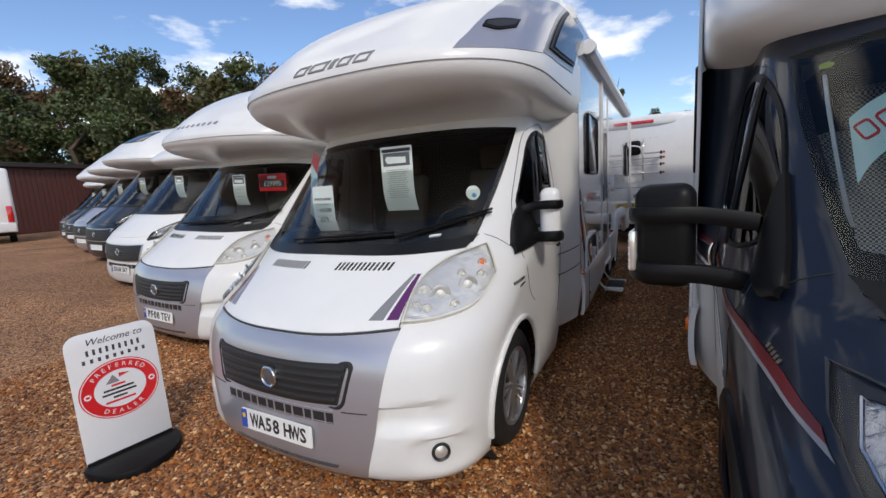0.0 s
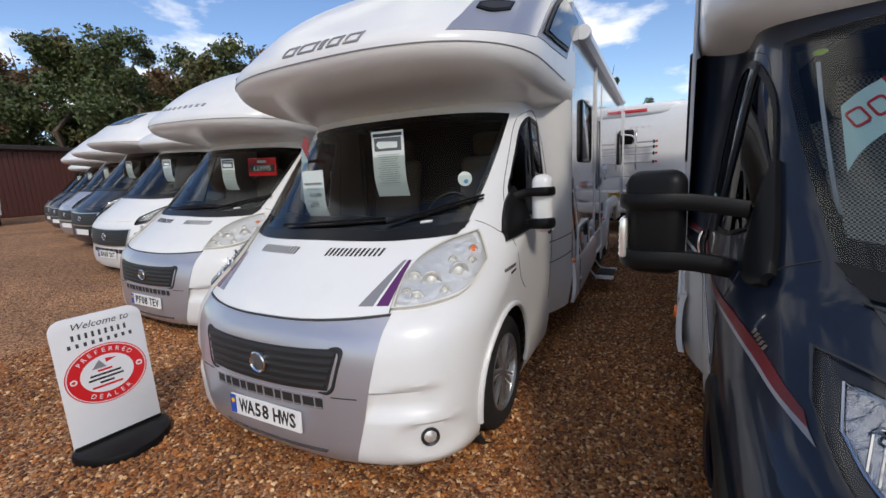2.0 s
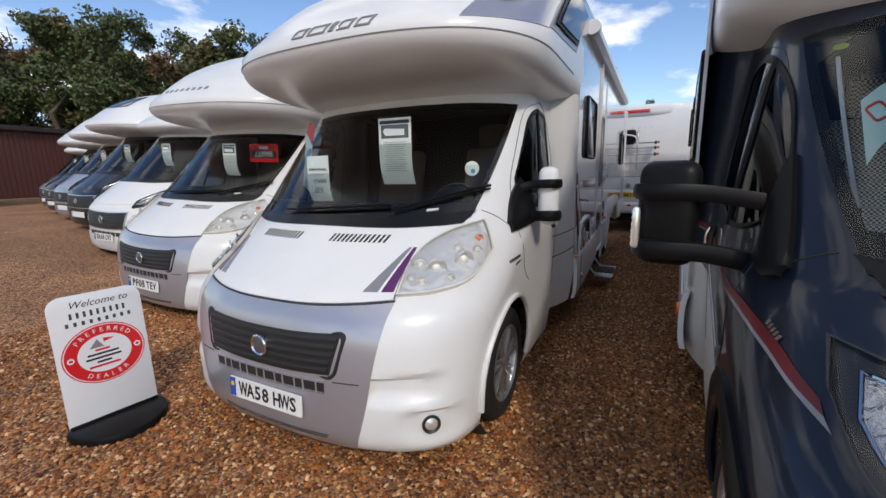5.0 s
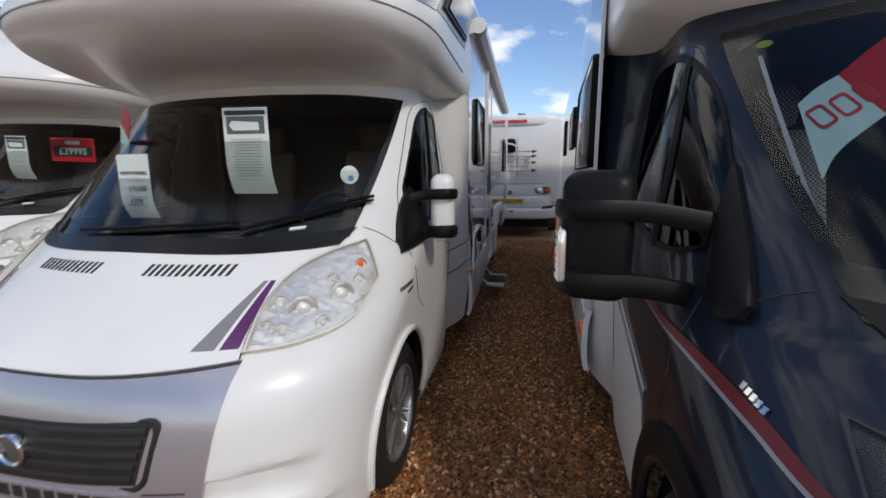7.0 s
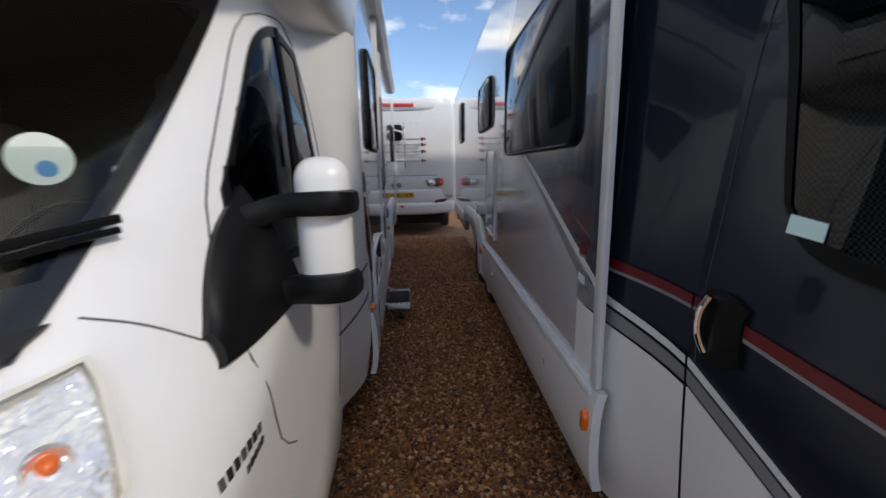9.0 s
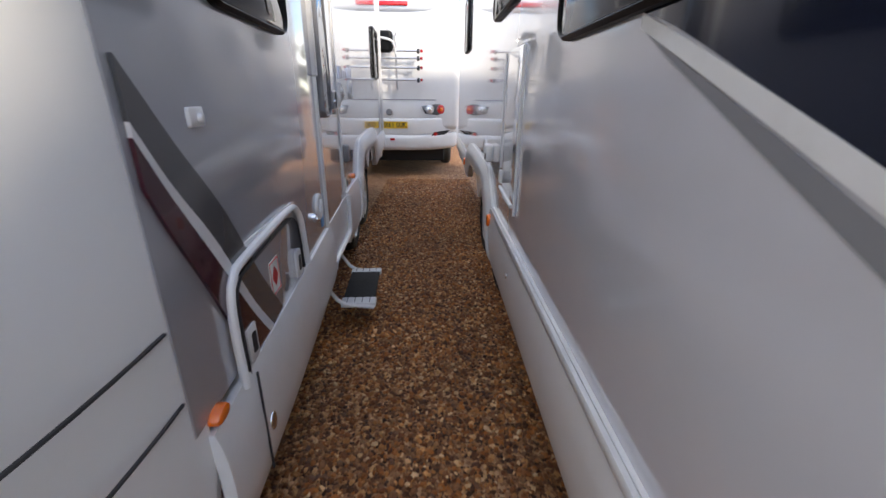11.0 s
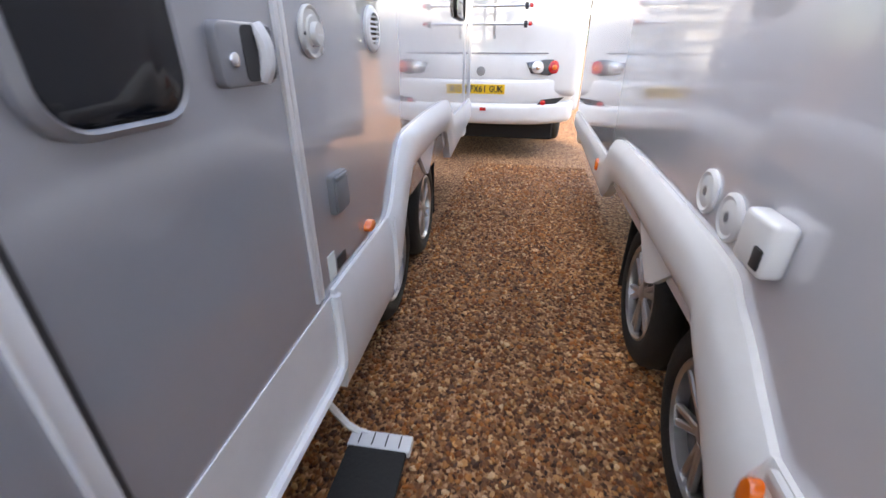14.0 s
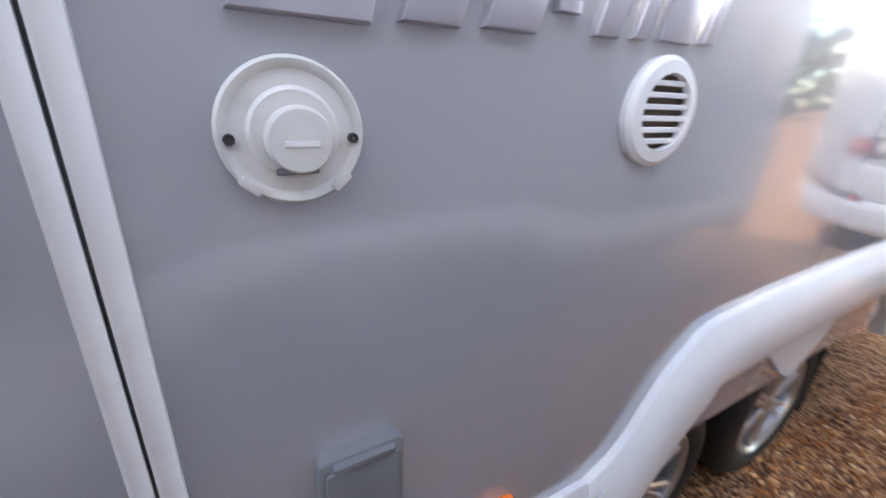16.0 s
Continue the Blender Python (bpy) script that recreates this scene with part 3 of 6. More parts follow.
def headlamp(parent, side, rim_mat=None):
    low_set = rim_mat is not None
    lo = [(side * u, z) for u, z in ((0.66, 0.872), (0.815, 0.880), (0.925, 0.92), (0.955, 1.035))]
    hi = [(side * u, z) for u, z in ((0.645, 0.97), (0.67, 1.07), (0.75, 1.137), (0.872, 1.184))]
    if low_set:
        lo = [(side * u, z) for u, z in ((0.60, 0.795), (0.74, 0.825), (0.865, 0.885), (0.897, 0.985))]
        hi = [(side * u, z) for u, z in ((0.585, 0.89), (0.70, 0.99), (0.79, 1.047), (0.884, 1.067))]
    lo, hi = uz(CAB, lo), uz(CAB, hi)
    h = part("headlamp", skin(CAB, lo, hi, 18, 10, 0.010, 0.013), LAMP_DARK if low_set else LAMP_CLEAR, parent, "smoked dark headlamp with chrome reflectors" if low_set else "hazed clear headlamp with chrome reflectors")
    spots = ((0.771, 0.971, 0.054), (0.865, 1.000, 0.052), (0.742, 0.918, 0.032), (0.693, 0.99, 0.036), (0.885, 1.092, 0.026), (0.689, 0.935, 0.024),
             (0.822, 1.050, 0.026), (0.845, 0.928, 0.028), (0.90, 1.04, 0.026))
    if low_set:
        spots = ((0.815, 0.975, 0.026), (0.76, 0.94, 0.036), (0.70, 0.89, 0.040))
        q_lo = curve_points(uz(CAB, [(side * u, z) for u, z in ((0.645, 0.835), (0.76, 0.860), (0.842, 0.912), (0.866, 0.960))]), 18)
        q_hi = curve_points(uz(CAB, [(side * u, z) for u, z in ((0.635, 0.895), (0.72, 0.975), (0.79, 1.018), (0.850, 1.028))]), 18)
        inner = part("reflector_bowl", skin(CAB, q_lo, q_hi, 18, 8, 0.013, 0.005, 0.003), LAMP_BOWL, h, "clear faceted reflector bowl")
        edge = [CAB.point(a, z) + CAB.normal(a, z) * 0.017 for a, z in q_lo + q_hi[::-1] + q_lo[:1]]
        bm = bmesh.new()
        tube(bm, edge, 0.0045, 6)
        part("chrome_bezel", bm, CHROME, inner)
        for k in range(1, 14):
            (a0, z0), (a1, z1) = q_lo[k + 2], q_hi[k + 2]
            bm = bmesh.new()
            tube(bm, [CAB.point(a0 + (a1 - a0) * w, z0 + (z1 - z0) * w) + CAB.normal(a0, z0) * (0.015 + 0.003 * (k % 3)) for w in (0.06, 0.28, 0.52)], 0.0028, 5)
            part("lamp_rib", bm, CHROME if k % 2 else LAMP_DISH, inner)
    for u, z, r in spots:
        a = CAB.from_u(side * u, z)
        p, n = CAB.point(a, z), CAB.normal(a, z)
        m = basis(p + n * 0.007, Vector((0, 0, 1)).cross(n), (0, 0, 1))
        bm = bmesh.new()
        lathe(bm, [(r * 1.02, 0.001), (r, 0.010), (r * 0.95, 0.0125), (r * 0.90, 0.010), (r * 0.72, 0.004), (r * 0.50, 0.002), (0.002, 0.002)], m, 28)
        part("reflector", bm, CHROME if low_set else LAMP_DISH, h)
        bm = bmesh.new()
        lathe(bm, [(r * 0.50, 0.002), (r * 0.46, 0.010), (r * 0.32, 0.016), (r * 0.15, 0.0185), (0.001, 0.019)], m, 18)
        part("bulb", bm, ORANGE if u == 0.885 else CHROME if low_set else BULB, h)
    lens = part("lens", skin(CAB, lo, hi, 18, 10, 0.027, 0.022), LENS, h)
    rim = skin(CAB, lo, hi, 48, 30, 0.0275, 0.022)
    rim.faces.ensure_lookup_table()
    keep = [f for k, f in enumerate(rim.faces) if k >= 1440 or k < 48 or k >= 1392 or k % 48 in (0, 47)]
    bmesh.ops.delete(rim, geom=[f for f in rim.faces if f not in set(keep)], context="FACES")
    part("lens_rim", rim, LAMP_DARK if low_set else HAZE, h)
    return h


def seat(parent, u, cloth):
    s = part("seat", box(u - 0.24, u + 0.24, 1.45, 1.95, 0.95, 1.10, 0.05, 3), cloth, parent)
    bm = box(-0.23, 0.23, -0.06, 0.06, 0, 0.62, 0.05, 3, Matrix.Translation((u, 1.98, 1.05)) @ Matrix.Rotation(radians(-14), 4, "X"))
    part("backrest", bm, cloth, s)
    part("headrest", box(-0.13, 0.13, -0.05, 0.05, 0, 0.19, 0.045, 3, Matrix.Translation((u, 2.14, 1.66))), cloth, s)


def wiper(parent, u0, z0, u1, z1):
    p = []
    for k in range(9):
        t = k / 8
        u, z = u0 + (u1 - u0) * t, z0 + (z1 - z0) * t
        a = CAB.from_u(u, z)
        p.append(CAB.point(a, z) + CAB.normal(a, z) * 0.030)
    bm = bmesh.new()
    tube(bm, p, 0.008, 6)
    w = part("wiper", bm, BLACK, parent)
    q = [x + Vector((0, -0.004, -0.018)) for x in p[2:]]
    bm = bmesh.new()
    tube(bm, q, 0.006, 6)
    part("blade", bm, BLACK, w)
    return w


def door_mirror(parent, side, shell, cu=1.23, cv=0.98, half=0.092):
    lo = vz(CAB, [(0.929, 1.105), (0.998, 1.113), (1.11, 1.128), (1.25, 1.14)], side)
    hi = vz(CAB, [(0.943, 1.158), (1.0, 1.245), (1.067, 1.33), (1.16, 1.41)], side)
    if shell is BLACK:
        lo = vz(CAB, [(0.886, 1.150), (0.93, 1.140), (1.0, 1.19), (1.055, 1.32)], side)
        hi = vz(CAB, [(0.892, 1.180), (0.95, 1.26), (1.01, 1.34), (1.125, 1.485)], side)
    base = part("mirror", skin(CAB, lo, hi, 14, 10, 0.022, 0.024, 0.012), BLACK, parent, "tall two-arm door mirror")
    for z, tall in ((1.375, 0.026), (1.185, 0.031)):
        foot = (side * 0.985, 1.06 if shell is BLACK else 1.13, z - 0.03)
        pts = curve_points([foot, (side * (cu - half - 0.02), cv - 0.045, z - 0.006), (side * cu, cv - 0.070, z), (side * (cu + half * 0.72), cv - 0.060, z), (side * (cu + half * 0.96), cv - 0.01, z)], 18)
        bm = bmesh.new()
        tube(bm, pts, 0.024, 12)
        bm.verts.ensure_lookup_table()
        for k, v in enumerate(bm.verts):
            z_mid = pts[k // 12][2]
            v.co.z = z_mid + max(-tall, min(tall, (v.co.z - z_mid) * 1.7))
        part("arm", bm, BLACK, base)
    bm = box(-half, half, -0.058, 0.065, -0.175, 0.175, 0.05, 5, Matrix.Translation((side * cu, cv, 1.30)) @ Matrix.Rotation(radians(8 * side), 4, "Z"))
    part("casing", bm, shell, base)
    bm = box(0.022 - half, half - 0.022, -0.003, 0.003, -0.14, 0.14, 0.002, 1, Matrix.Translation((side * cu, cv, 1.30)) @ Matrix.Rotation(radians(8 * side), 4, "Z") @ Matrix.Translation((0, 0.064, 0)))
    part("mirror_glass", bm, CHROME, base)
    if shell is not BLACK:
        return
    bm = box(-0.012, 0.012, -0.055, 0.03, -0.085, 0.055, 0.011, 3, Matrix.Translation((side * (cu + half), cv - 0.03, 1.27)))
    ind = part("indicator", bm, LAMP_DISH, base, "clear side indicator with orange bulb")
    for k in range(6):
        part("lens_rib", box(-0.003, 0.003, -0.045, 0.022, -0.003, 0.003, 0.0015, 1, Matrix.Translation((side * (cu + half + 0.0115), cv - 0.03, 1.20 + 0.022 * k))), PLATE_WHITE, ind)
    part("indicator_bulb", box(-0.005, 0.005, -0.013, 0.013, -0.022, 0.018, 0.004, 2, Matrix.Translation((side * (cu + half + 0.012), cv - 0.025, 1.25))), ORANGE, ind)


def smooth_step(a, b, x):
    k = min(max((x - a) / (b - a), 0), 1)
    return k * k * (3 - 2 * k)


def press_recess(bm):
    """Pressed hollows in the bumper corners: flat-topped, running out towards the wheel, and a smaller one round the fog lamp."""
    for v in bm.verts:
        u, z = abs(v.co.x), v.co.z
        if v.co.y < 0.75 and 0.15 < z < 0.6:
            top = 0.505 + 0.04 * (u - 0.6)
            k = smooth_step(0.565, 0.61, u) * (1 - smooth_step(0.80, 0.95, u)) * smooth_step(0.375, 0.44, z) * (1 - smooth_step(top - 0.004, top + 0.018, z))
            d = 0.040 * k + 0.022 * smooth_step(0.13, 0.06, math.hypot((u - 0.86) * 0.8, z - 0.28)) * (z < 0.36)
            v.co.y += d
            v.co.x -= math.copysign(0.35 * d, v.co.x)


def cab(parent, paint, nose_mat, plate, detail=2, new_style=False, cloth=None, shell=None, mirrors=None, lamp_rim=None):
    mirrors = mirrors if mirrors is not None else {1: (1.17, 1.10, 0.07)}
    fine = detail >= 2
    zs = [0.11 + (2.03 - 0.11) * i / (84 if fine else 30) for i in range(85 if fine else 31)]
    na, ns = (34, 22) if fine else (18, 12)
    ws_lo, ws_hi = uz(CAB, WS_LOW), uz(CAB, WS_HIGH)
    hole = [(a * 0.972, 1.535 + (z - 1.535) * 0.94) for a, z in ws_lo + ws_hi[::-1]]
    side_holes = []
    door_lo = [(1.07, 1.25), (1.4, 1.215), (1.74, 1.235)]
    door_hi = [(1.13, 1.41), (1.295, 1.609), (1.47, 1.80), (1.63, 1.872), (1.85, 1.85)]
    bar = [(1.40, 1.22), (1.63, 1.868)]
    if lamp_rim:
        door_lo = [(1.055, 1.285), (1.20, 1.245), (1.477, 1.262), (1.66, 1.295), (1.735, 1.375)]
        door_hi = [(1.085, 1.40), (1.136, 1.488), (1.312, 1.700), (1.499, 1.840), (1.68, 1.878), (1.84, 1.868), (1.885, 1.82)]
        bar = [(1.29, 1.245), (1.345, 1.535), (1.485, 1.825)]
    for s in (-1, 1):
        side_holes.append(shrink(vz(CAB, door_lo, s) + vz(CAB, door_hi, s)[::-1], 0.95))
    bm = nose_grid(CAB, zs, na, 1.92, ns, [hole] + side_holes, (ARCH_V, ARCH_Z, ARCH_R))
    if not lamp_rim:
        press_recess(bm)
    part("cab_shell", bm, paint, parent)
    # wheel arch lips, liners and front wheels
    for s in (-1, 1):
        bm = bmesh.new()
        pts = []
        for k in range(25):
            a = radians(-14 + 208 * k / 24)
            v, z = ARCH_V + ARCH_R * math.cos(a), ARCH_Z + ARCH_R * math.sin(a)
            aa = CAB.from_v(v, max(z, 0.14), s)
            p = CAB.point(aa, max(z, 0.14))
            pts.append((p.x + s * 0.004, v, max(z, 0.16)))
        tube(bm, pts, 0.016, 8)
        part("arch_lip", bm, paint, parent)
        bm = bmesh.new()
        m = Matrix.Translation((s * 0.98, ARCH_V, ARCH_Z)) @ Matrix.Rotation(radians(90 * s), 4, "Y")
        lathe(bm, [(0.40, 0.0), (0.42, -0.02), (0.42, -0.40), (0.02, -0.40)], m, 24)
        part("arch_liner", bm, UNDER, parent)
        wheel(parent, s * 1.015, ARCH_V, s, n=32 if fine else 20)
    # bonnet
    part("bonnet", skin(CAB, uz(CAB, [(-0.665, 0.862), (-0.3, 0.838), (0, 0.834), (0.3, 0.838), (0.665, 0.862)]),
                        uz(CAB, [(-0.79, 1.165), (-0.45, 1.152), (0, 1.156), (0.45, 1.152), (0.79, 1.165)]), 36 if fine else 18, 10, 0.007, 0.012), paint, parent)
    if fine:
        part("bonnet_gap", skin(CAB, uz(CAB, [(-0.665, 0.852), (-0.3, 0.828), (0, 0.824), (0.3, 0.828), (0.665, 0.852)]),
                                uz(CAB, [(-0.665, 0.860), (-0.3, 0.836), (0, 0.832), (0.3, 0.836), (0.665, 0.860)]), 36, 1, 0.0055, 0.005), SEALANT, parent)
        for s in (-1, 1):
            bm = bmesh.new()
            tube(bm, [CAB.point(a, z) + CAB.normal(a, z) * 0.0065 for a, z in curve_points(uz(CAB, [(s * 0.657, 0.862), (s * 0.640, 0.97), (s * 0.664, 1.072), (s * 0.745, 1.142), (s * 0.80, 1.166)]), 24)], 0.0035, 6)
            part("bonnet_gap", bm, SEALANT, parent)
    for c in (-0.26, 0.30):
        if fine:
            for k in range(13):
                u = c - 0.16 + 0.32 * k / 12
                part("bonnet_vent", skin(CAB, uz(CAB, [(u - 0.006, 1.085), (u + 0.006, 1.085)]), uz(CAB, [(u + 0.004, 1.12), (u + 0.016, 1.12)]), 1, 1, 0.0095, 0.004), GRILLE, parent)
    # front panel, grille, intake
    if new_style:
        part("front_panel", skin(CAB, uz(CAB, [(-0.50, 0.475), (0, 0.46), (0.50, 0.475)]), uz(CAB, [(-0.56, 0.745), (0, 0.73), (0.56, 0.745)]), 24, 6, 0.005, 0.006), ALLOY, parent)
        for k in range(7):
            u = -0.42 + 0.12 * k
            part("intake", skin(CAB, uz(CAB, [(u + 0.01, 0.37), (u + 0.11, 0.37)]), uz(CAB, [(u + 0.01, 0.43), (u + 0.11, 0.43)]), 3, 1, 0.006, 0.004), INK, parent)
        g = part("grille", skin(CAB, uz(CAB, [(-0.47, 0.49), (0, 0.475), (0.47, 0.49)]), uz(CAB, [(-0.53, 0.73), (0, 0.715), (0.53, 0.73)]), 24, 6, 0.010, 0.006), GRILLE, parent)
    else:
        part("front_panel", skin(CAB, uz(CAB, [(-0.50, 0.122), (0, 0.118), (0.50, 0.122)]), uz(CAB, [(-0.665, 0.85), (-0.3, 0.826), (0, 0.822), (0.3, 0.826), (0.665, 0.85)]), 30, 14, 0.005, 0.008), nose_mat, parent)
        g = part("grille", skin(CAB, uz(CAB, [(-0.415, 0.522), (0, 0.510), (0.415, 0.522)]), uz(CAB, [(-0.47, 0.722), (0, 0.708), (0.47, 0.722)]), 24, 8, 0.0065, 0.006), INK, parent, "black slatted grille")
        o_, i_ = [rrect(0, 0.622, w, h, 0.04, 12) for w, h in ((0.95, 0.232), (0.915, 0.204))]
        on_nose = lambda p, q, d: CAB.point(CAB.from_u(p * (1 + 0.55 * (q - 0.622)), q - 0.012 * math.cos(p * 2.6)), q - 0.012 * math.cos(p * 2.6)) + Vector((0, -d, 0))
        part("grille_frame", ring_prism(o_, i_, on_nose, 0.002, 0.011), GRILLE, g)
    for k in range(5):
        z = 0.530 + 0.0375 * k
        w = 0.405 + 0.05 * k / 4
        part("slat", skin(CAB, uz(CAB, [(-w, z), (0, z - 0.008), (w, z)]), uz(CAB, [(-w, z + 0.026), (0, z + 0.018), (w, z + 0.026)]), 20, 3, 0.010, 0.008, 0.003), GRILLE, g)
    a = CAB.point(0, 0.615)
    bm = bmesh.new()
    m = basis((0, a.y - 0.022, 0.615), (1, 0, 0), (0, 0, 1))
    lathe(bm, [(0.056, -0.012), (0.056, 0.004), (0.050, 0.009), (0.043, 0.004)], m, 28)
    badge = part("round_badge", bm, CHROME, g)
    bm = bmesh.new()
    lathe(bm, [(0.043, 0.004), (0.03, 0.008), (0.001, 0.010)], m, 24)
    part("badge_face", bm, DARK_GREY, badge)
    if not new_style:
        for k in range(6):
            u = -0.39 + 0.13 * k
            hole_ = part("intake", skin(CAB, uz(CAB, [(u + 0.008, 0.425), (u + 0.122, 0.425)]), uz(CAB, [(u + 0.006, 0.482), (u + 0.124, 0.482)]), 4, 2, 0.0065, 0.004), INK, parent)
            part("intake_rib", skin(CAB, uz(CAB, [(u + 0.076, 0.425), (u + 0.083, 0.425)]), uz(CAB, [(u + 0.076, 0.482), (u + 0.083, 0.482)]), 1, 2, 0.010, 0.006), nose_mat, hole_)
            part("intake_edge", skin(CAB, uz(CAB, [(u + 0.004, 0.482), (u + 0.126, 0.482)]), uz(CAB, [(u + 0.004, 0.492), (u + 0.126, 0.492)]), 4, 1, 0.011, 0.008), nose_mat, hole_)
            part("intake_floor", skin(CAB, uz(CAB, [(u + 0.008, 0.425), (u + 0.122, 0.425)]), uz(CAB, [(u + 0.010, 0.433), (u + 0.120, 0.433)]), 4, 1, 0.010, 0.006), MID_GREY, hole_)
        part("bumper_joint", skin(CAB, uz(CAB, [(-0.56, 0.488), (-0.43, 0.488)]), uz(CAB, [(-0.56, 0.493), (-0.43, 0.493)]), 4, 1, 0.007, 0.003), SEALANT, parent)
        part("bumper_joint", skin(CAB, uz(CAB, [(0.43, 0.488), (0.56, 0.488)]), uz(CAB, [(0.43, 0.493), (0.56, 0.493)]), 4, 1, 0.007, 0.003), SEALANT, parent)
        part("lower_intake", skin(CAB, uz(CAB, [(-0.36, 0.178), (0, 0.172), (0.36, 0.178)]), uz(CAB, [(-0.38, 0.200), (0, 0.194), (0.38, 0.200)]), 20, 2, 0.007, 0.004), DARK_GREY, parent)
    number_plate(parent, plate, basis((0, CAB.at(0.34)[0] - 0.014, 0.338), (1, 0, 0), (0, 0.04, 1)))
    for s in (-1, 1):
        headlamp(parent, s, lamp_rim or (BLACK if new_style else None))
        # fog lamp, bumper recess
        aa = CAB.from_u(s * 0.86, 0.28)
        p, n = CAB.point(aa, 0.28), CAB.normal(aa, 0.28)
        m = basis(p + n * 0.002, Vector((0, 0, 1)).cross(n), (0, 0, 1))
        bm = bmesh.new()
        m = m @ Matrix.Translation((0, 0, -0.018))
        lathe(bm, [(0.046, 0.0), (0.044, 0.012), (0.036, 0.006), (0.030, 0.002), (0.001, 0.001)], m, 20)
        fog = part("fog_lamp", bm, GRILLE, parent)
        bm = bmesh.new()
        lathe(bm, [(0.031, 0.004), (0.022, 0.008), (0.001, 0.010)], m, 20)
        part("lens", bm, LAMP_CLEAR, fog)
    # windscreen
    nu, nv = (40, 14) if fine else (24, 10)
    glass = part("windscreen", skin(CAB, ws_lo, ws_hi, nu, nv, 0.008, 0.004), GLASS, parent, "raked windscreen with black border")
    frit = skin(CAB, ws_lo, ws_hi, nu, nv, 0.005, 0.004)
    frit.faces.ensure_lookup_table()
    drop = []
    for j in range(nv):
        for i in range(nu):
            if 1 <= i < nu - 1 and 2 <= j < nv - 1:
                drop.append(frit.faces[j * nu + i])
    bmesh.ops.delete(frit, geom=drop, context="FACES")
    part("windscreen_border", frit, FRIT, glass)
    part("cowl", skin(CAB, uz(CAB, [(-0.79, 1.172), (-0.5, 1.152), (0, 1.158), (0.5, 1.152), (0.79, 1.172)]), uz(CAB, [(-0.83, 1.235), (-0.5, 1.205), (0, 1.212), (0.5, 1.205), (0.83, 1.235)]), 30, 2, 0.012, 0.012), FRIT, glass)
    if fine:
        wiper(parent, -0.34, 1.218, 0.40, 1.258)
        wiper(parent, 0.42, 1.228, 0.855, 1.358)
        part("washer_jet", skin(CAB, uz(CAB, [(0.595, 1.231), (0.65, 1.236)]), uz(CAB, [(0.597, 1.241), (0.652, 1.246)]), 3, 1, 0.018, 0.01), TRIM, parent)
    # doors
    for s in (-1, 1):
        lo, hi = vz(CAB, door_lo, s), vz(CAB, door_hi, s)
        w = part("door_window", skin(CAB, lo, hi, 14, 10, 0.006, 0.004), TINTED, parent)
        fr = skin(CAB, lo, hi, 22, 20, 0.009, 0.008)
        fr.faces.ensure_lookup_table()
        drop = [fr.faces[j * 22 + i] for j in range(20) for i in range(22) if 1 <= i < 21 and 1 <= j < 19]
        bmesh.ops.delete(fr, geom=drop, context="FACES")
        part("window_frame", fr, BLACK, w)
        if fine:
            bm = bmesh.new()
            tube(bm, [CAB.point(CAB.from_v(p, z, s), z) + CAB.normal(CAB.from_v(p, z, s), z) * 0.008 for p, z in curve_points(bar, 12)], 0.011, 6)
            part("window_bar", bm, BLACK, w)
            for line in ([(1.19, 0.77), (1.08, 0.85), (1.03, 0.98), (1.0, 1.12), (1.065, 1.34), (1.183, 1.515), (1.43, 1.81), (1.58, 1.893), (1.86, 1.88), (1.885, 1.3), (1.89, 0.8), (1.86, 0.5)],
                         [(0.85, 1.237), (0.892, 1.207), (0.943, 1.154)]):
                q = [CAB.point(CAB.from_v(v, z, s), z) + CAB.normal(CAB.from_v(v, z, s), z) * 0.0005 for v, z in curve_points(line, 40)]
                bm = bmesh.new()
                tube(bm, q, 0.0022, 5)
                part("door_seam", bm, SEALANT, parent)
        hd = part("door_handle_recess", skin(CAB, vz(CAB, [(1.752, 1.05), (1.80, 1.025), (1.868, 1.03)], s), vz(CAB, [(1.752, 1.165), (1.80, 1.185), (1.868, 1.18)], s), 10, 6, 0.008, 0.010, 0.004), BLACK, parent)
        bm = bmesh.new()
        c = CAB.point(CAB.from_v(1.83, 1.1, s), 1.1)
        tube(bm, curve_points([(c.x + s * 0.014, 1.846, 1.045), (c.x + s * 0.024, 1.854, 1.075), (c.x + s * 0.027, 1.857, 1.107), (c.x + s * 0.024, 1.854, 1.14), (c.x + s * 0.014, 1.846, 1.17)], 16), 0.0085, 10)
        part("door_handle", bm, CHROME if paint is NAVY else WHITE_PANEL, hd)
        if s in mirrors:
            door_mirror(parent, s, shell or paint, *mirrors[s])
    # inside of the cab
    cloth = cloth or SEAT
    bm = bmesh.new()
    rbox(bm, -0.86, 0.86, 0.86, 1.36, 0.86, 1.12, 0.06, 3)
    part("dashboard", bm, DASH, parent)
    bm = bmesh.new()
    lathe(bm, [(0.185, -0.014), (0.20, 0.0), (0.185, 0.014), (0.17, 0.0), (0.185, -0.014)], Matrix.Translation((0.40, 1.42, 1.20)) @ Matrix.Rotation(radians(62), 4, "X"), 24)
    cyl(bm, (0.40, 1.43, 1.20), (0.40, 1.36, 1.08), 0.05)
    part("steering_wheel", bm, BLACK, parent)
    for u in (-0.45, 0.45):
        seat(parent, u, cloth)
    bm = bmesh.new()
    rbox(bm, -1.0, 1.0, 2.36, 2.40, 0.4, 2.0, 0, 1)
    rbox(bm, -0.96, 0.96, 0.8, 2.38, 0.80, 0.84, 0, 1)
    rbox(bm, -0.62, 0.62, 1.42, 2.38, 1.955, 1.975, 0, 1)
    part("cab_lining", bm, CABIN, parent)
    return glass


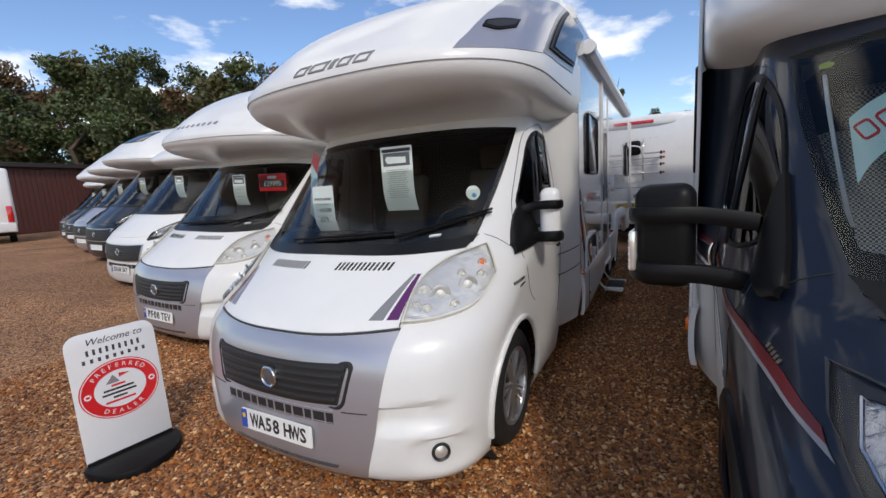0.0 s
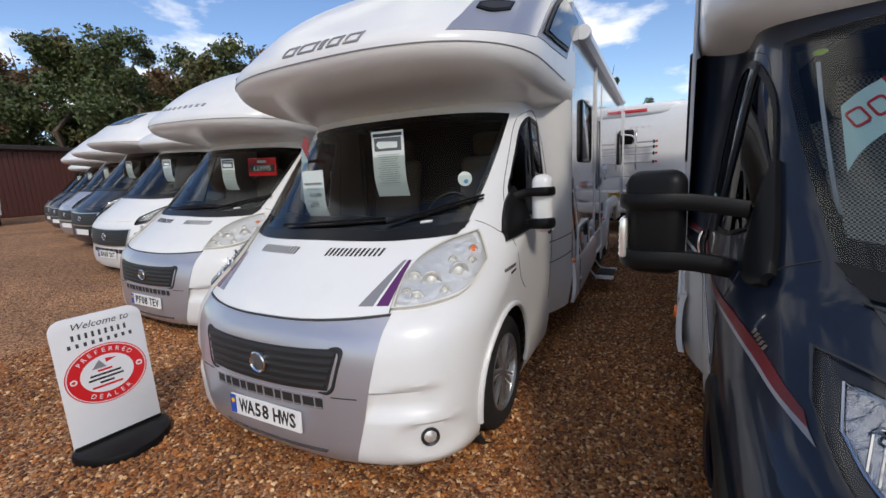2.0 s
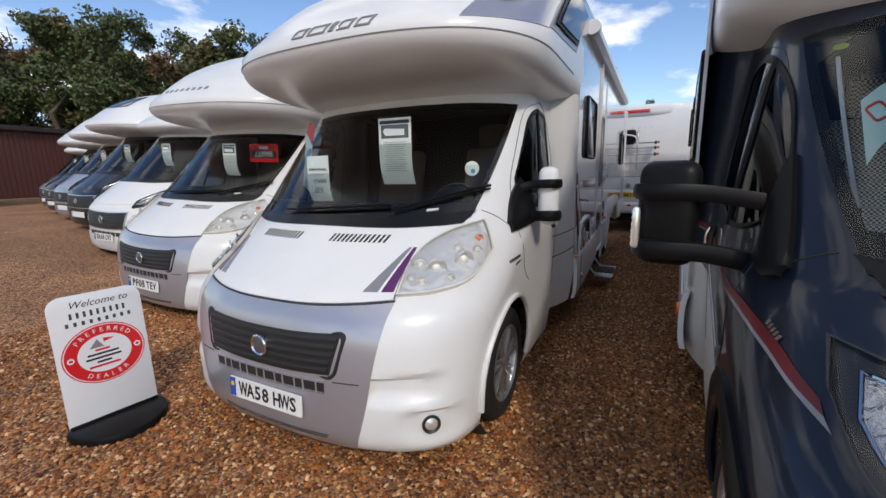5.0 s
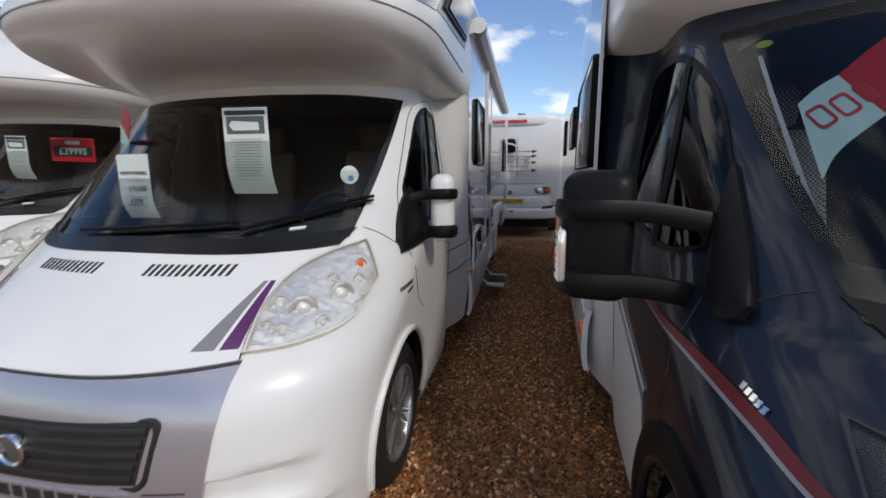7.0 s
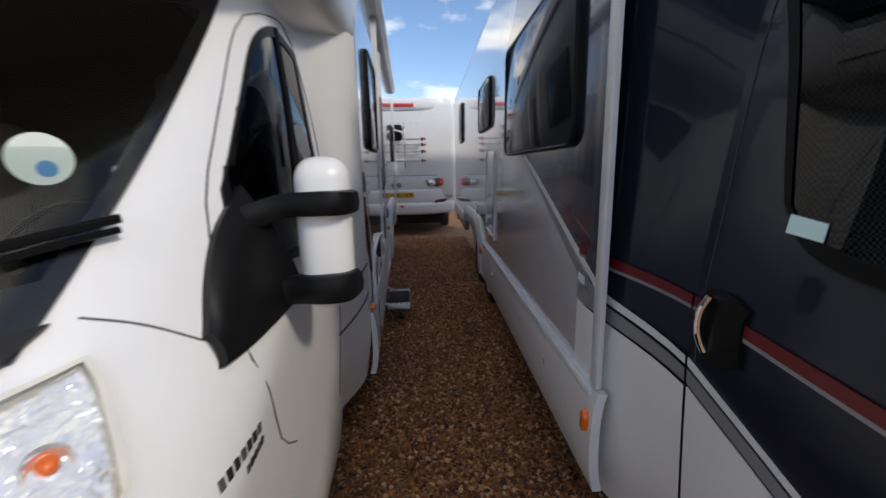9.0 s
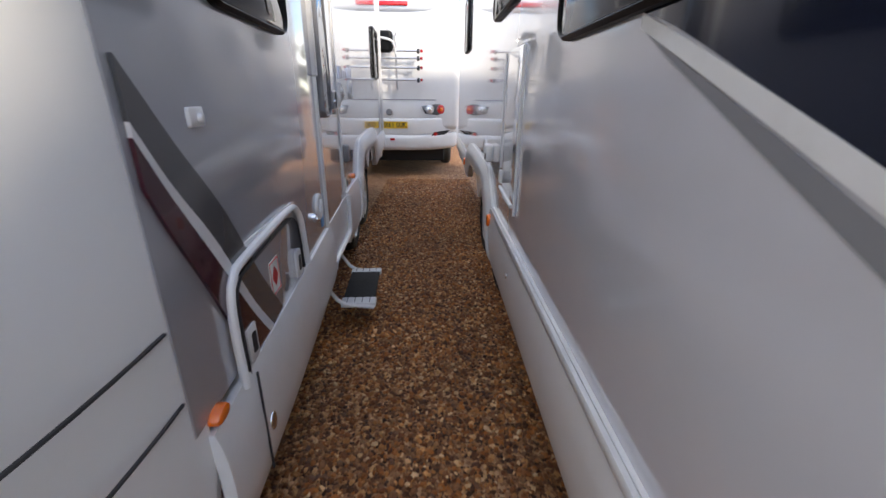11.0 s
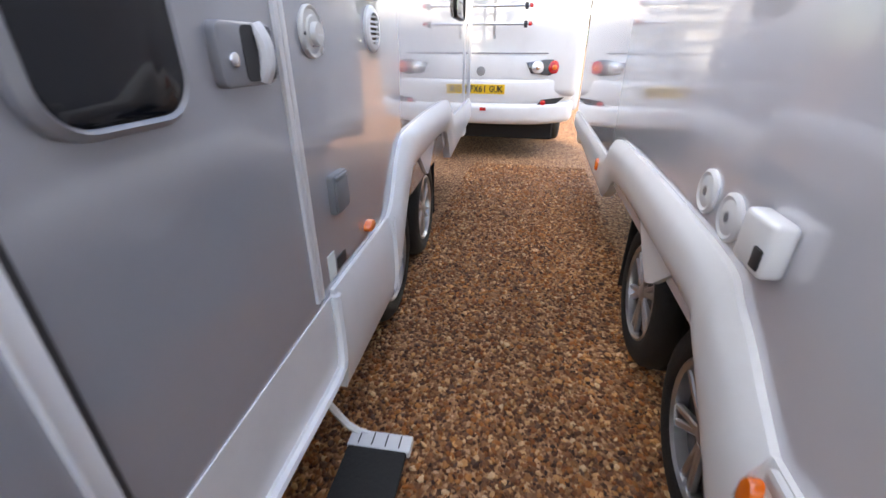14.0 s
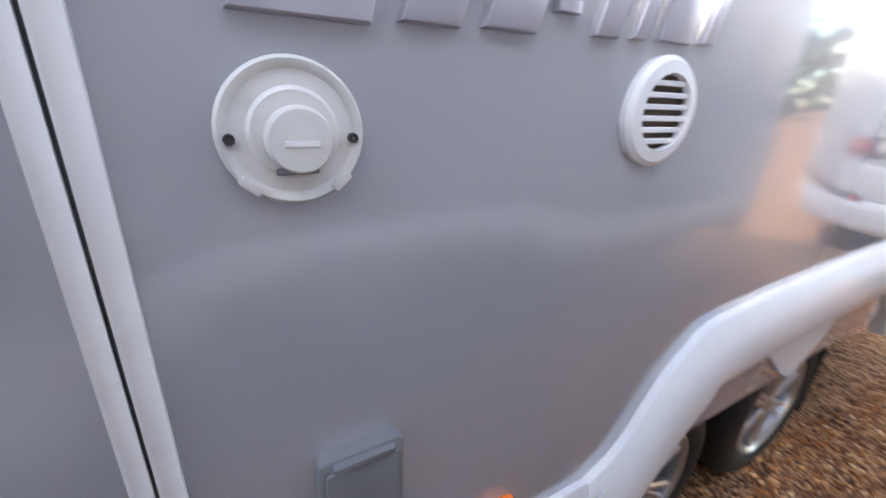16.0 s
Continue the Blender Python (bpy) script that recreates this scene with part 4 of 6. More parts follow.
def on_screen(u, z, back=0.03):
    """A plane just behind the windscreen, to hang papers on."""
    a = CAB.from_u(u, z)
    p, n = CAB.point(a, z), CAB.normal(a, z)
    return basis(p - n * back, Vector((0, 0, 1)).cross(n), (0, 0, 1))


def paper_sheet(parent, u, z, w, h, lines=10, head=True, curl=0.05, picture=True):
    m = on_screen(u, z)
    bm = bmesh.new()
    n = 10
    rows = []
    for j in range(n + 1):
        t = j / n
        d = -curl * max(0, 0.4 - t) ** 2 * 6
        rows.append([bm.verts.new(m @ Vector((x, (t - 0.5) * h, d + k * 0.0012))) for x, k in ((-w / 2, 1), (w / 2, 1), (w / 2, 0), (-w / 2, 0))])
    for a, b in zip(rows, rows[1:]):
        for k in range(4):
            bm.faces.new((a[k], a[(k + 1) % 4], b[(k + 1) % 4], b[k]))
    bm.faces.new(rows[0]), bm.faces.new(rows[-1])
    s = part("price_sheet", bm, PAPER, parent, "printed price sheet behind the windscreen")
    f = flat(m)
    if picture:
        part("sheet_header", prism(rrect(0, h * 0.44, w * 0.9, h * 0.05, 0.002, 2), f, 0.002, 0.003), INK, s)
        part("sheet_picture", prism(rrect(0, h * 0.30, w * 0.84, h * 0.20, 0.002, 2), f, 0.002, 0.003), DARK_GREY, s)
        part("sheet_picture_van", prism([(-w * 0.28, h * 0.24), (w * 0.30, h * 0.24), (w * 0.30, h * 0.33), (-w * 0.30, h * 0.35), (-w * 0.36, h * 0.30)], f, 0.003, 0.004), PAPER, s)
    for k in range(lines):
        y = h * ((0.14 if picture else 0.24) - (0.46 if picture else 0.6) * k / lines)
        lw = w * (0.45 + 0.3 * random.random())
        if head or k:
            part("printed_line", prism(rrect(0, y, lw, h * 0.006, 0.0004, 1), f, 0.002, 0.0028), MID_GREY, s)
    return s, m


def luton(parent, surf, skin_mat, fine=True, v_end=2.46):
    z0, z1 = surf.t[0, 0], surf.t[-1, 0]
    zs = sorted(set([z0 + (z1 - z0) * i / 40 for i in range(41)] + [z0 + 0.12 * i / 12 for i in range(13)]))
    bm = nose_grid(surf, zs, 36 if fine else 20, v_end, 10)
    part("overcab_pod", bm, skin_mat, parent)
    # seam under the bulge
    if surf is LUTON:
        bm = bmesh.new()
        tube(bm, [surf.point(-1.6 + 3.2 * i / 60, 2.160) + surf.normal(-1.6 + 3.2 * i / 60, 2.160) * 0.001 for i in range(61)], 0.004, 5)
        part("pod_seam", bm, MID_GREY, parent)


def coach_body(parent, length, side_mat, roof_mat, hw=1.12, z0=0.70, top=2.98, front=2.36, rear_mat=None, corner=None):
    r = 0.13
    prof = [(hw, z0), (hw, top - r - 0.04)]
    for i in range(1, 7):
        a = radians(90 * i / 6)
        prof.append((hw - r + r * math.cos(a), top - r - 0.04 + r * math.sin(a)))
    prof += [(0, top)]
    full = prof + [(-u, z) for u, z in prof[-2::-1]]
    for name, pick, material in (("side_wall", lambda k: k == 0 or k == len(full) - 2, side_mat), ("roof", lambda k: 0 < k < len(full) - 2, roof_mat)):
        if name == "side_wall":
            for k in (0, len(full) - 2):
                bm = bmesh.new()
                (u0, za), (u1, zb) = full[k], full[k + 1]
                s = 1 if k == 0 else -1
                rbox(bm, min(s * hw, s * (hw - 0.04)), max(s * hw, s * (hw - 0.04)), front, length, min(za, zb), max(za, zb), 0.002, 1)
                part(name, bm, material, parent)
        else:
            bm = bmesh.new()
            n = 2
            rings = [[bm.verts.new((u, front + (length - front) * j / n, z)) for u, z in full[1:-1]] for j in range(n + 1)]
            for a, b in zip(rings, rings[1:]):
                for i in range(len(a) - 1):
                    bm.faces.new((a[i], a[i + 1], b[i + 1], b[i]))
            for ring, o in ((rings[0], 1), (rings[-1], -1)):
                bm.faces.new(ring[::o])
            part(name, bm, material, parent)
    rear = bmesh.new()
    rbox(rear, -hw + 0.02, hw - 0.02, length - 0.12, length + 0.02, 0.45, top - 0.18, 0.06, 3)
    part("rear_wall", rear, rear_mat or roof_mat, parent)
    bm = bmesh.new()
    rbox(bm, -0.80, 0.80, 1.3, length - 0.3, 0.32, 0.66, 0.02, 1)
    rbox(bm, -hw + 0.05, hw - 0.05, 2.38, length - 0.1, 0.66, 0.71, 0, 1)
    rbox(bm, -hw + 0.06, hw - 0.06, 2.37, 2.41, 0.45, top - 0.2, 0, 1)
    part("underbody", bm, UNDER, parent)
    # flared panels between the cab and the living part
    for s in (-1, 1):
        bm = bmesh.new()
        rows = []
        for j in range(19):
            z = 0.30 + (2.06 - 0.30) * j / 18
            hwz = CAB.at(z)[1]
            row = []
            for i in range(9):
                t = i / 8
                e = t * t * (3 - 2 * t)
                low = max(0, 0.55 - z) * 0.25
                row.append(bm.verts.new((s * (hwz + (hw - hwz) * e - low * (1 - 0.4 * t)), 1.915 + (front + 0.05 - 1.915) * t, z)))
            rows.append(row)
        for a, b in zip(rows, rows[1:]):
            for i in range(8):
                bm.faces.new((a[i], a[i + 1], b[i + 1], b[i]))
        part("corner_panel", bm, corner or WHITE, parent)


def strip(parent, name, side, v0, v1, z0, z1, w_mat, d0=0.0, d1=0.006):
    r = min((v1 - v0), (z1 - z0)) * 0.3
    return part(name, prism(rrect((v0 + v1) / 2, (z0 + z1) / 2, v1 - v0, z1 - z0, r, 3), side.place, d0, d1, 0.002), w_mat, parent)


def window(parent, side, v0, v1, z0, z1, r=0.06, label="dark tinted acrylic window in a black frame", seal=None):
    cx, cz, w, h = (v0 + v1) / 2, (z0 + z1) / 2, v1 - v0, z1 - z0
    o = part("window", prism(rrect(cx, cz, w - 0.02, h - 0.02, r, 6), side.place, 0.001, 0.022, 0.008), WINDOW, parent, label)
    part("window_frame", ring_prism(rrect(cx, cz, w, h, r + 0.01, 6), rrect(cx, cz, w - 0.036, h - 0.036, r - 0.008, 6), side.place, 0.001, 0.026), seal or BLACK, o)
    return o


WINDOW = mat("tinted_acrylic", (0.010, 0.012, 0.016), 0.06, coat=0.0, var=0.05, spec=0.45)


# ---- the large white motorhome beside the aisle ----
MAIN = pose(-1.193, 2.02, 0, 0, 0, 2.86)
main = thing("motorhome", MAIN, "white coachbuilt motorhome with grey sides, silver nose and purple bonnet flashes", "motorhome", "motorhomes in the row")
cab(main, WHITE, SILVER, "WA58 HWS", mirrors={1: (1.15, 1.20, 0.062)})
luton(main, LUTON, WHITE)
coach_body(main, 8.25, GREY_SIDE, WHITE)
RS = Side(1.12, 1)
LS = Side(1.12, -1)


def hump_skirt(parent, s, v_a, v_b, z_low, z_side, z_top, v_rise, v_fall, v_end, z_rear, material, wheels):
    """The moulded sill that climbs over the tandem wheels: front part, arch, rear part."""
    part("side_skirt", skin(s, [(v_a, z_low), (v_b, z_low)], [(v_a, z_side), (v_b, z_side)], 6, 8, 0.012, 0.03, 0.018), material, parent)
    part("side_skirt", skin(s, [(v_fall + 0.30, z_low + 0.17), (v_end, z_low + 0.22)], [(v_fall + 0.30, z_rear), (v_end, z_rear)], 6, 8, 0.012, 0.03, 0.018), material, parent)
    lo = [(v_b, z_low), (v_b + 0.10, z_low + 0.10), (v_rise - 0.02, z_top - 0.26), (v_rise + 0.10, z_top - 0.19), (v_fall - 0.1, z_top - 0.19), (v_fall + 0.13, z_top - 0.30), (v_fall + 0.24, z_low + 0.18)]
    hi = [(v_b, z_side), (v_b + 0.08, z_side + 0.05), (v_rise - 0.10, z_top - 0.06), (v_rise + 0.12, z_top), (v_fall, z_top), (v_fall + 0.24, z_top - 0.10), (v_fall + 0.30, z_rear)]
    part("wheel_arch_moulding", skin(s, lo, hi, 60, 8, 0.016, 0.05, 0.03), material, parent)
    mid = (wheels[0] + wheels[1]) / 2
    part("arch_infill", skin(s, [(mid - 0.07, z_top - 0.30), (mid, z_top - 0.33), (mid + 0.07, z_top - 0.30)], [(mid - 0.22, z_top - 0.18), (mid, z_top - 0.18), (mid + 0.22, z_top - 0.18)], 10, 4, 0.012, 0.02), material, parent)
    for w in wheels:
        wheel(parent, s.side * 1.035, w, s.side, spokes=6)
    bm = box(s.side * 0.92 - 0.11, s.side * 0.92 + 0.11, wheels[1] + 0.36, wheels[1] + 0.372, 0.16, 0.60, 0.004, 1)
    part("mud_flap", bm, RUBBER, parent)


hump_skirt(main, RS, 4.42, 4.96, 0.40, 0.755, 1.03, 5.27, 6.45, 8.2, 0.86, WHITE_PANEL, (5.40, 6.20))
hump_skirt(main, LS, 2.42, 4.96, 0.36, 0.72, 1.03, 5.27, 6.45, 8.2, 0.86, WHITE_PANEL, (5.40, 6.20))
part("side_skirt", skin(RS, [(2.40, 0.31), (3.0, 0.33), (3.79, 0.40)], [(2.40, 0.67), (3.0, 0.69), (3.79, 0.72)], 12, 8, 0.012, 0.03, 0.02), WHITE_PANEL, main)
# entrance door: lower panel, window, handle, seams
part("door_sill_panel", skin(RS, [(3.80, 0.45), (4.435, 0.45)], [(3.80, 0.722), (4.435, 0.738)], 6, 4, 0.004, 0.006), WHITE_PANEL, main)
bm = bmesh.new()
tube(bm, [(1.135, v, z) for v, z in curve_points([(3.80, 0.46), (3.84, 0.49), (4.1, 0.49), (4.38, 0.49), (4.42, 0.56), (4.42, 0.74)], 24)], 0.016, 8)
part("door_sill_edge", bm, WHITE_PANEL, main)
strip(main, "door_trim", RS, 3.748, 3.774, 0.72, 1.45, TRIM, 0, 0.012)
strip(main, "door_trim", RS, 3.745, 3.776, 1.45, 2.62, TRIM, 0, 0.020)
strip(main, "door_seam", RS, 3.776, 3.788, 0.74, 2.60, SEALANT, 0, 0.003)
strip(main, "door_seam", RS, 4.336, 4.352, 0.76, 2.50, TRIM, 0, 0.008)
strip(main, "door_seam", RS, 4.352, 4.3555, 0.76, 2.50, SEALANT, 0, 0.004)
strip(main, "door_trim", RS, 4.3555, 4.374, 0.76, 2.50, TRIM, 0, 0.008)
window(main, RS, 3.84, 4.06, 1.26, 2.05, 0.05, "narrow dark window of the entrance door", MID_GREY)
hb = part("door_lock", prism(rrect(4.218, 1.342, 0.162, 0.098, 0.018, 4), RS.place, 0, 0.018, 0.006), MID_GREY, main, "grey entrance door lock with pale pull handle")
part("lock_recess", prism(rrect(4.246, 1.343, 0.094, 0.086, 0.012, 4), RS.place, 0.018, 0.0195), INK, hb)
bm = bmesh.new()
tube(bm, curve_points([(1.136, 4.248, 1.300), (1.147, 4.249, 1.320), (1.150, 4.250, 1.343), (1.147, 4.249, 1.366), (1.136, 4.248, 1.386)], 14), 0.0135, 10)
part("pull_handle", bm, TRIM, hb)
part("keyhole", prism(ellipse(4.168, 1.335, 0.012, 0.012, 16), RS.place, 0.018, 0.024, 0.003), CHROME, hb)
# gas locker with its white rounded frame
lock = part("locker_door", prism(rrect(2.92, 0.83, 0.64, 0.34, 0.06, 6), RS.place, 0, 0.006, 0.002), GREY_SIDE, main, "grey gas locker door in a white rounded frame")
bm = bmesh.new()
tube(bm, [(1.135, v, z) for v, z in curve_points([(2.575, 0.66), (2.575, 0.88), (2.61, 0.955), (2.70, 0.975), (3.10, 0.99), (3.20, 0.965), (3.245, 0.90), (3.275, 0.72)], 50)], 0.012, 8)
part("locker_frame", bm, WHITE_PANEL, lock)
bm = bmesh.new()
tube(bm, [(1.13, v, z) for v, z in curve_points([(2.62, 0.66), (2.62, 0.87), (2.65, 0.925), (2.72, 0.94), (3.09, 0.952), (3.17, 0.935), (3.21, 0.88), (3.235, 0.72)], 50)], 0.005, 6)
part("locker_inner_frame", bm, SEALANT, lock)
for v, z in ((2.665, 0.735), (3.165, 0.765)):
    lt = part("latch", prism(rrect(v, z, 0.062, 0.105, 0.008, 3), RS.place, 0.006, 0.014, 0.003), TRIM, lock)
    part("latch_recess", prism(rrect(v + 0.006, z, 0.028, 0.06, 0.006, 3), RS.place, 0.014, 0.0155), INK, lt)
st = part("hazard_sticker", prism(rrect(2.91, 0.825, 0.085, 0.115, 0.002, 2), RS.place, 0.006, 0.008), PAPER, lock, "white sticker with a red diamond")
part("sticker_edge", ring_prism(rrect(2.91, 0.825, 0.080, 0.110, 0.003, 2), rrect(2.91, 0.825, 0.070, 0.100, 0.002, 2), RS.place, 0.008, 0.0085), SIGN_RED, st)
part("red_diamond", prism([(2.91, 0.79), (2.937, 0.825), (2.91, 0.86), (2.883, 0.825)], RS.place, 0.008, 0.009), SIGN_RED, st)
ae = part("aerial_socket", prism(rrect(2.602, 1.327, 0.062, 0.040, 0.006, 3), RS.place, 0, 0.008, 0.003), TRIM, main)
bm = bmesh.new()
cyl(bm, (1.126, 2.61, 1.325), (1.136, 2.612, 1.325), 0.009)
part("socket_cap", bm, TRIM, ae)
# water filler, screw lock, paper tag
bm = bmesh.new()
fm = basis((1.12, 3.605, 0.873), (0, 1, 0), (0, 0, 1))
lathe(bm, [(0.062, 0), (0.062, 0.008), (0.057, 0.013), (0.043, 0.013), (0.040, 0.007), (0.001, 0.007)], fm, 32)
fl = part("water_filler", bm, WHITE_PANEL, main, "round white water filler cap")
part("filler_grip", box(-0.036, 0.036, -0.011, 0.011, 0.006, 0.020, 0.006, 3, fm @ Matrix.Rotation(radians(55), 4, "Z")), WHITE_PANEL, fl)
bm = bmesh.new()
lathe(bm, [(0.021, 0), (0.020, 0.016), (0.012, 0.018), (0.010, 0.010), (0.001, 0.010)], basis((1.12, 3.49, 0.85), (0, 1, 0), (0, 0, 1)), 20)
part("side_lock", bm, CHROME, main)
part("blue_tag", prism(rrect(3.668, 0.785, 0.045, 0.06, 0.003, 2), RS.place, 0, 0.003), BLUE_STICKER, main)
# boiler flue
FLUE_WHITE = mat("weathered_white_plastic", (0.62, 0.61, 0.58), 0.4, var=0.05, dirt=(0.30, 0.28, 0.24), dirt_amount=0.35, dirt_scale=28)
fm = basis((1.12, 4.492, 1.384), (0, 1, 0), (0, 0, 1))
bm = bmesh.new()
lathe(bm, [(0.054, 0), (0.0545, 0.007), (0.052, 0.011), (0.048, 0.0105), (0.045, 0.008), (0.034, 0.009), (0.031, 0.012), (0.001, 0.012)], fm, 40)
f = part("boiler_flue", bm, FLUE_WHITE, main, "white round boiler flue with a capped outlet")
bm = bmesh.new()
lathe(bm, [(0.0245, 0.010), (0.0245, 0.021), (0.0225, 0.0245), (0.001, 0.0255)], fm @ Matrix.Translation((0.002, -0.004, 0)), 32)
cap = part("flue_cap", bm, FLUE_WHITE, f)
for sx in (-1, 1):
    part("rim_tab", box(-0.009, 0.009, -0.004, 0.004, 0.004, 0.0135, 0.002, 2, fm @ Matrix.Rotation(radians(180 + 42 * sx), 4, "Z") @ Matrix.Translation((0, 0.051, 0))), FLUE_WHITE, f)
part("moulded_bar", box(-0.013, 0.013, -0.0025, 0.0025, 0.025, 0.0262, 0.0008, 1, fm @ Matrix.Translation((0.002, -0.006, 0))), TRIM, cap)
part("outlet_slot", box(-0.016, 0.016, -0.0305, -0.0255, 0.0125, 0.0145, 0.0015, 2, fm), MID_GREY, f)
for sx in (-0.045, 0.045):
    bm = bmesh.new()
    lathe(bm, [(0.0042, 0.008), (0.0040, 0.0125), (0.001, 0.0118)], fm @ Matrix.Translation((sx, -0.004, 0)), 10)
    part("screw", bm, SEALANT, f)
# round louvred vent
fm = basis((1.12, 4.935, 1.405), (0, 1, 0), (0, 0, 1))
bm = bmesh.new()
lathe(bm, [(0.066, 0), (0.066, 0.008), (0.060, 0.014), (0.046, 0.016), (0.044, 0.008)], fm, 40)
v = part("louvred_vent", bm, WHITE_PANEL, main, "white oval louvred vent")
bm = bmesh.new()
lathe(bm, [(0.045, 0.006), (0.001, 0.006)], fm, 24)
part("vent_backing", bm, SEAT, v)
for k in range(6):
    zz = -0.034 + 0.0136 * k
    hw_ = math.sqrt(max(0.0001, 0.045 ** 2 - zz * zz))
    part("louvre", box(-hw_, hw_, -0.0032, 0.0032, 0.006, 0.014, 0.001, 1, fm @ Matrix.Translation((0, zz, 0))), WHITE_PANEL, v)
# mains socket box, stickers, markers
SOCKET_GREY = mat("grey_socket_plastic", (0.16, 0.165, 0.175), 0.45, var=0.06, bump=0.05, bump_scale=300)
sb = part("mains_socket", prism(rrect(4.535, 1.0, 0.098, 0.108, 0.010, 3), RS.place, 0, 0.018, 0.005), SOCKET_GREY, main, "grey flap of the mains hook-up socket")
part("socket_flap", prism(rrect(4.535, 0.995, 0.084, 0.086, 0.006, 3), RS.place, 0.018, 0.022, 0.002), SOCKET_GREY, sb)
part("flap_hinge", prism(rrect(4.535, 1.046, 0.07, 0.007, 0.003, 3), RS.place, 0.018, 0.026, 0.002), SOCKET_GREY, sb)
part("small_sticker", prism(rrect(4.452, 0.812, 0.045, 0.075, 0.002, 2), RS.place, 0, 0.002), PAPER, main)
part("small_label", prism(rrect(4.52, 0.80, 0.06, 0.035, 0.002, 2), RS.place, 0, 0.003), GRILLE, main)
for v_, z_ in ((2.44, 0.695), (4.755, 0.808)):
    part("side_marker", prism(ellipse(v_, z_, 0.034, 0.019, 24), RS.place, 0.0, 0.024, 0.010), ORANGE, main, "oval orange side marker")
strip(main, "skirt_joint", Side(1.155, 1), 2.606, 2.612, 0.34, 0.68, SEALANT, -0.004, 0.001)
strip(main, "skirt_joint", Side(1.158, 1), 4.968, 4.974, 0.42, 0.76, TRIM, -0.004, 0.004)
part("skirt_lamp", prism(ellipse(2.66, 0.47, 0.022, 0.03, 16), Side(1.148, 1).place, 0, 0.008, 0.003), CHROME, main)
# raised model lettering, as plain slanted bars
x = 4.455
for w, h, lean in ((0.100, 0.075, 1), (0.055, 0.050, 1), (0.060, 0.050, 1), (0.030, 0.012, 0), (0.035, 0.065, 1), (0.022, 0.060, 1), (0.060, 0.072, 1), (0.022, 0.060, 1)):
    z0 = 1.463 + (x - 4.455) * 0.045
    zb = z0 + (0.018 if h < 0.02 else 0)
    sl = 0.018 * lean
    part("raised_letter_shape", prism([(x, zb), (x + w, zb), (x + w + sl, zb + h), (x + sl, zb + h)], RS.place, 0, 0.010, 0.003), SILVER, main)
    x += w + 0.024
# windows and rear trim
window(main, RS, 2.72, 3.34, 1.56, 2.12)
window(main, RS, 6.9, 7.5, 1.55, 2.10)
strip(main, "rear_trim", RS, 7.66, 7.70, 0.88, 2.62, TRIM, 0, 0.012)
strip(main, "rear_trim", RS, 8.16, 8.22, 0.88, 2.62, TRIM, 0, 0.016)
# swooping graphics on the front of the flank
part("graphic_band", skin(RS, [(2.38, 1.33), (2.46, 1.21), (2.58, 1.06), (2.72, 0.84), (2.84, 0.69)], [(2.38, 1.43), (2.50, 1.28), (2.64, 1.12), (2.80, 0.88), (2.94, 0.70)], 24, 2, 0.0085, 0.008), DARK_GREY, main)
part("graphic_line", skin(RS, [(2.38, 1.305), (2.45, 1.19), (2.56, 1.03), (2.70, 0.82), (2.80, 0.69)], [(2.38, 1.33), (2.46, 1.21), (2.58, 1.06), (2.72, 0.84), (2.84, 0.69)], 24, 1, 0.009, 0.0085), TRIM, main)
part("graphic_band", skin(RS, [(2.38, 1.22), (2.43, 1.12), (2.52, 0.96), (2.60, 0.80), (2.66, 0.69)], [(2.38, 1.305), (2.45, 1.19), (2.56, 1.03), (2.70, 0.82), (2.80, 0.69)], 24, 2, 0.0085, 0.008), MAROON, main)
# awning cassette along the roof edge
bm = bmesh.new()
prof = [(1.10, 2.60), (1.16, 2.595), (1.20, 2.63), (1.205, 2.68), (1.17, 2.72), (1.09, 2.72)]
ends = [[bm.verts.new((u, v_, z)) for u, z in prof] for v_ in (2.72, 7.1)]
for i in range(len(prof)):
    bm.faces.new((ends[0][i], ends[0][(i + 1) % 6], ends[1][(i + 1) % 6], ends[1][i]))
bm.faces.new(ends[0]), bm.faces.new(ends[1])
aw = part("awning", bm, WHITE_PANEL, main, "white roll-out awning cassette")
bm = bmesh.new()
cyl(bm, (1.155, 2.66, 2.66), (1.155, 2.73, 2.66), 0.062, 0.068, 20)
part("awning_end", bm, WHITE_PANEL, aw)
# folding entrance step
step = part("entrance_step", box(1.13, 1.325, 3.98, 4.38, 0.175, 0.195, 0.006, 2), RUBBER, main, "fold-out step with black tread and pale end pieces")
for v0, v1 in ((3.90, 3.985), (4.375, 4.44)):
    e = part("step_end", box(1.125, 1.335, v0, v1, 0.165, 0.198, 0.008, 2), TRIM, step)
    for k in range(4):
        part("slot", box(1.16 + 0.045 * k, 1.164 + 0.045 * k, v0 + 0.01, v1 - 0.01, 0.197, 0.2, 0, 1), INK, e)
for v0 in (3.90, 4.43):
    bm = bmesh.new()
    tube(bm, curve_points([(0.98, v0, 0.40), (1.06, v0, 0.30), (1.14, v0, 0.20), (1.325, v0, 0.168)], 10), 0.012, 6)
    part("step_arm", bm, TRIM, step)
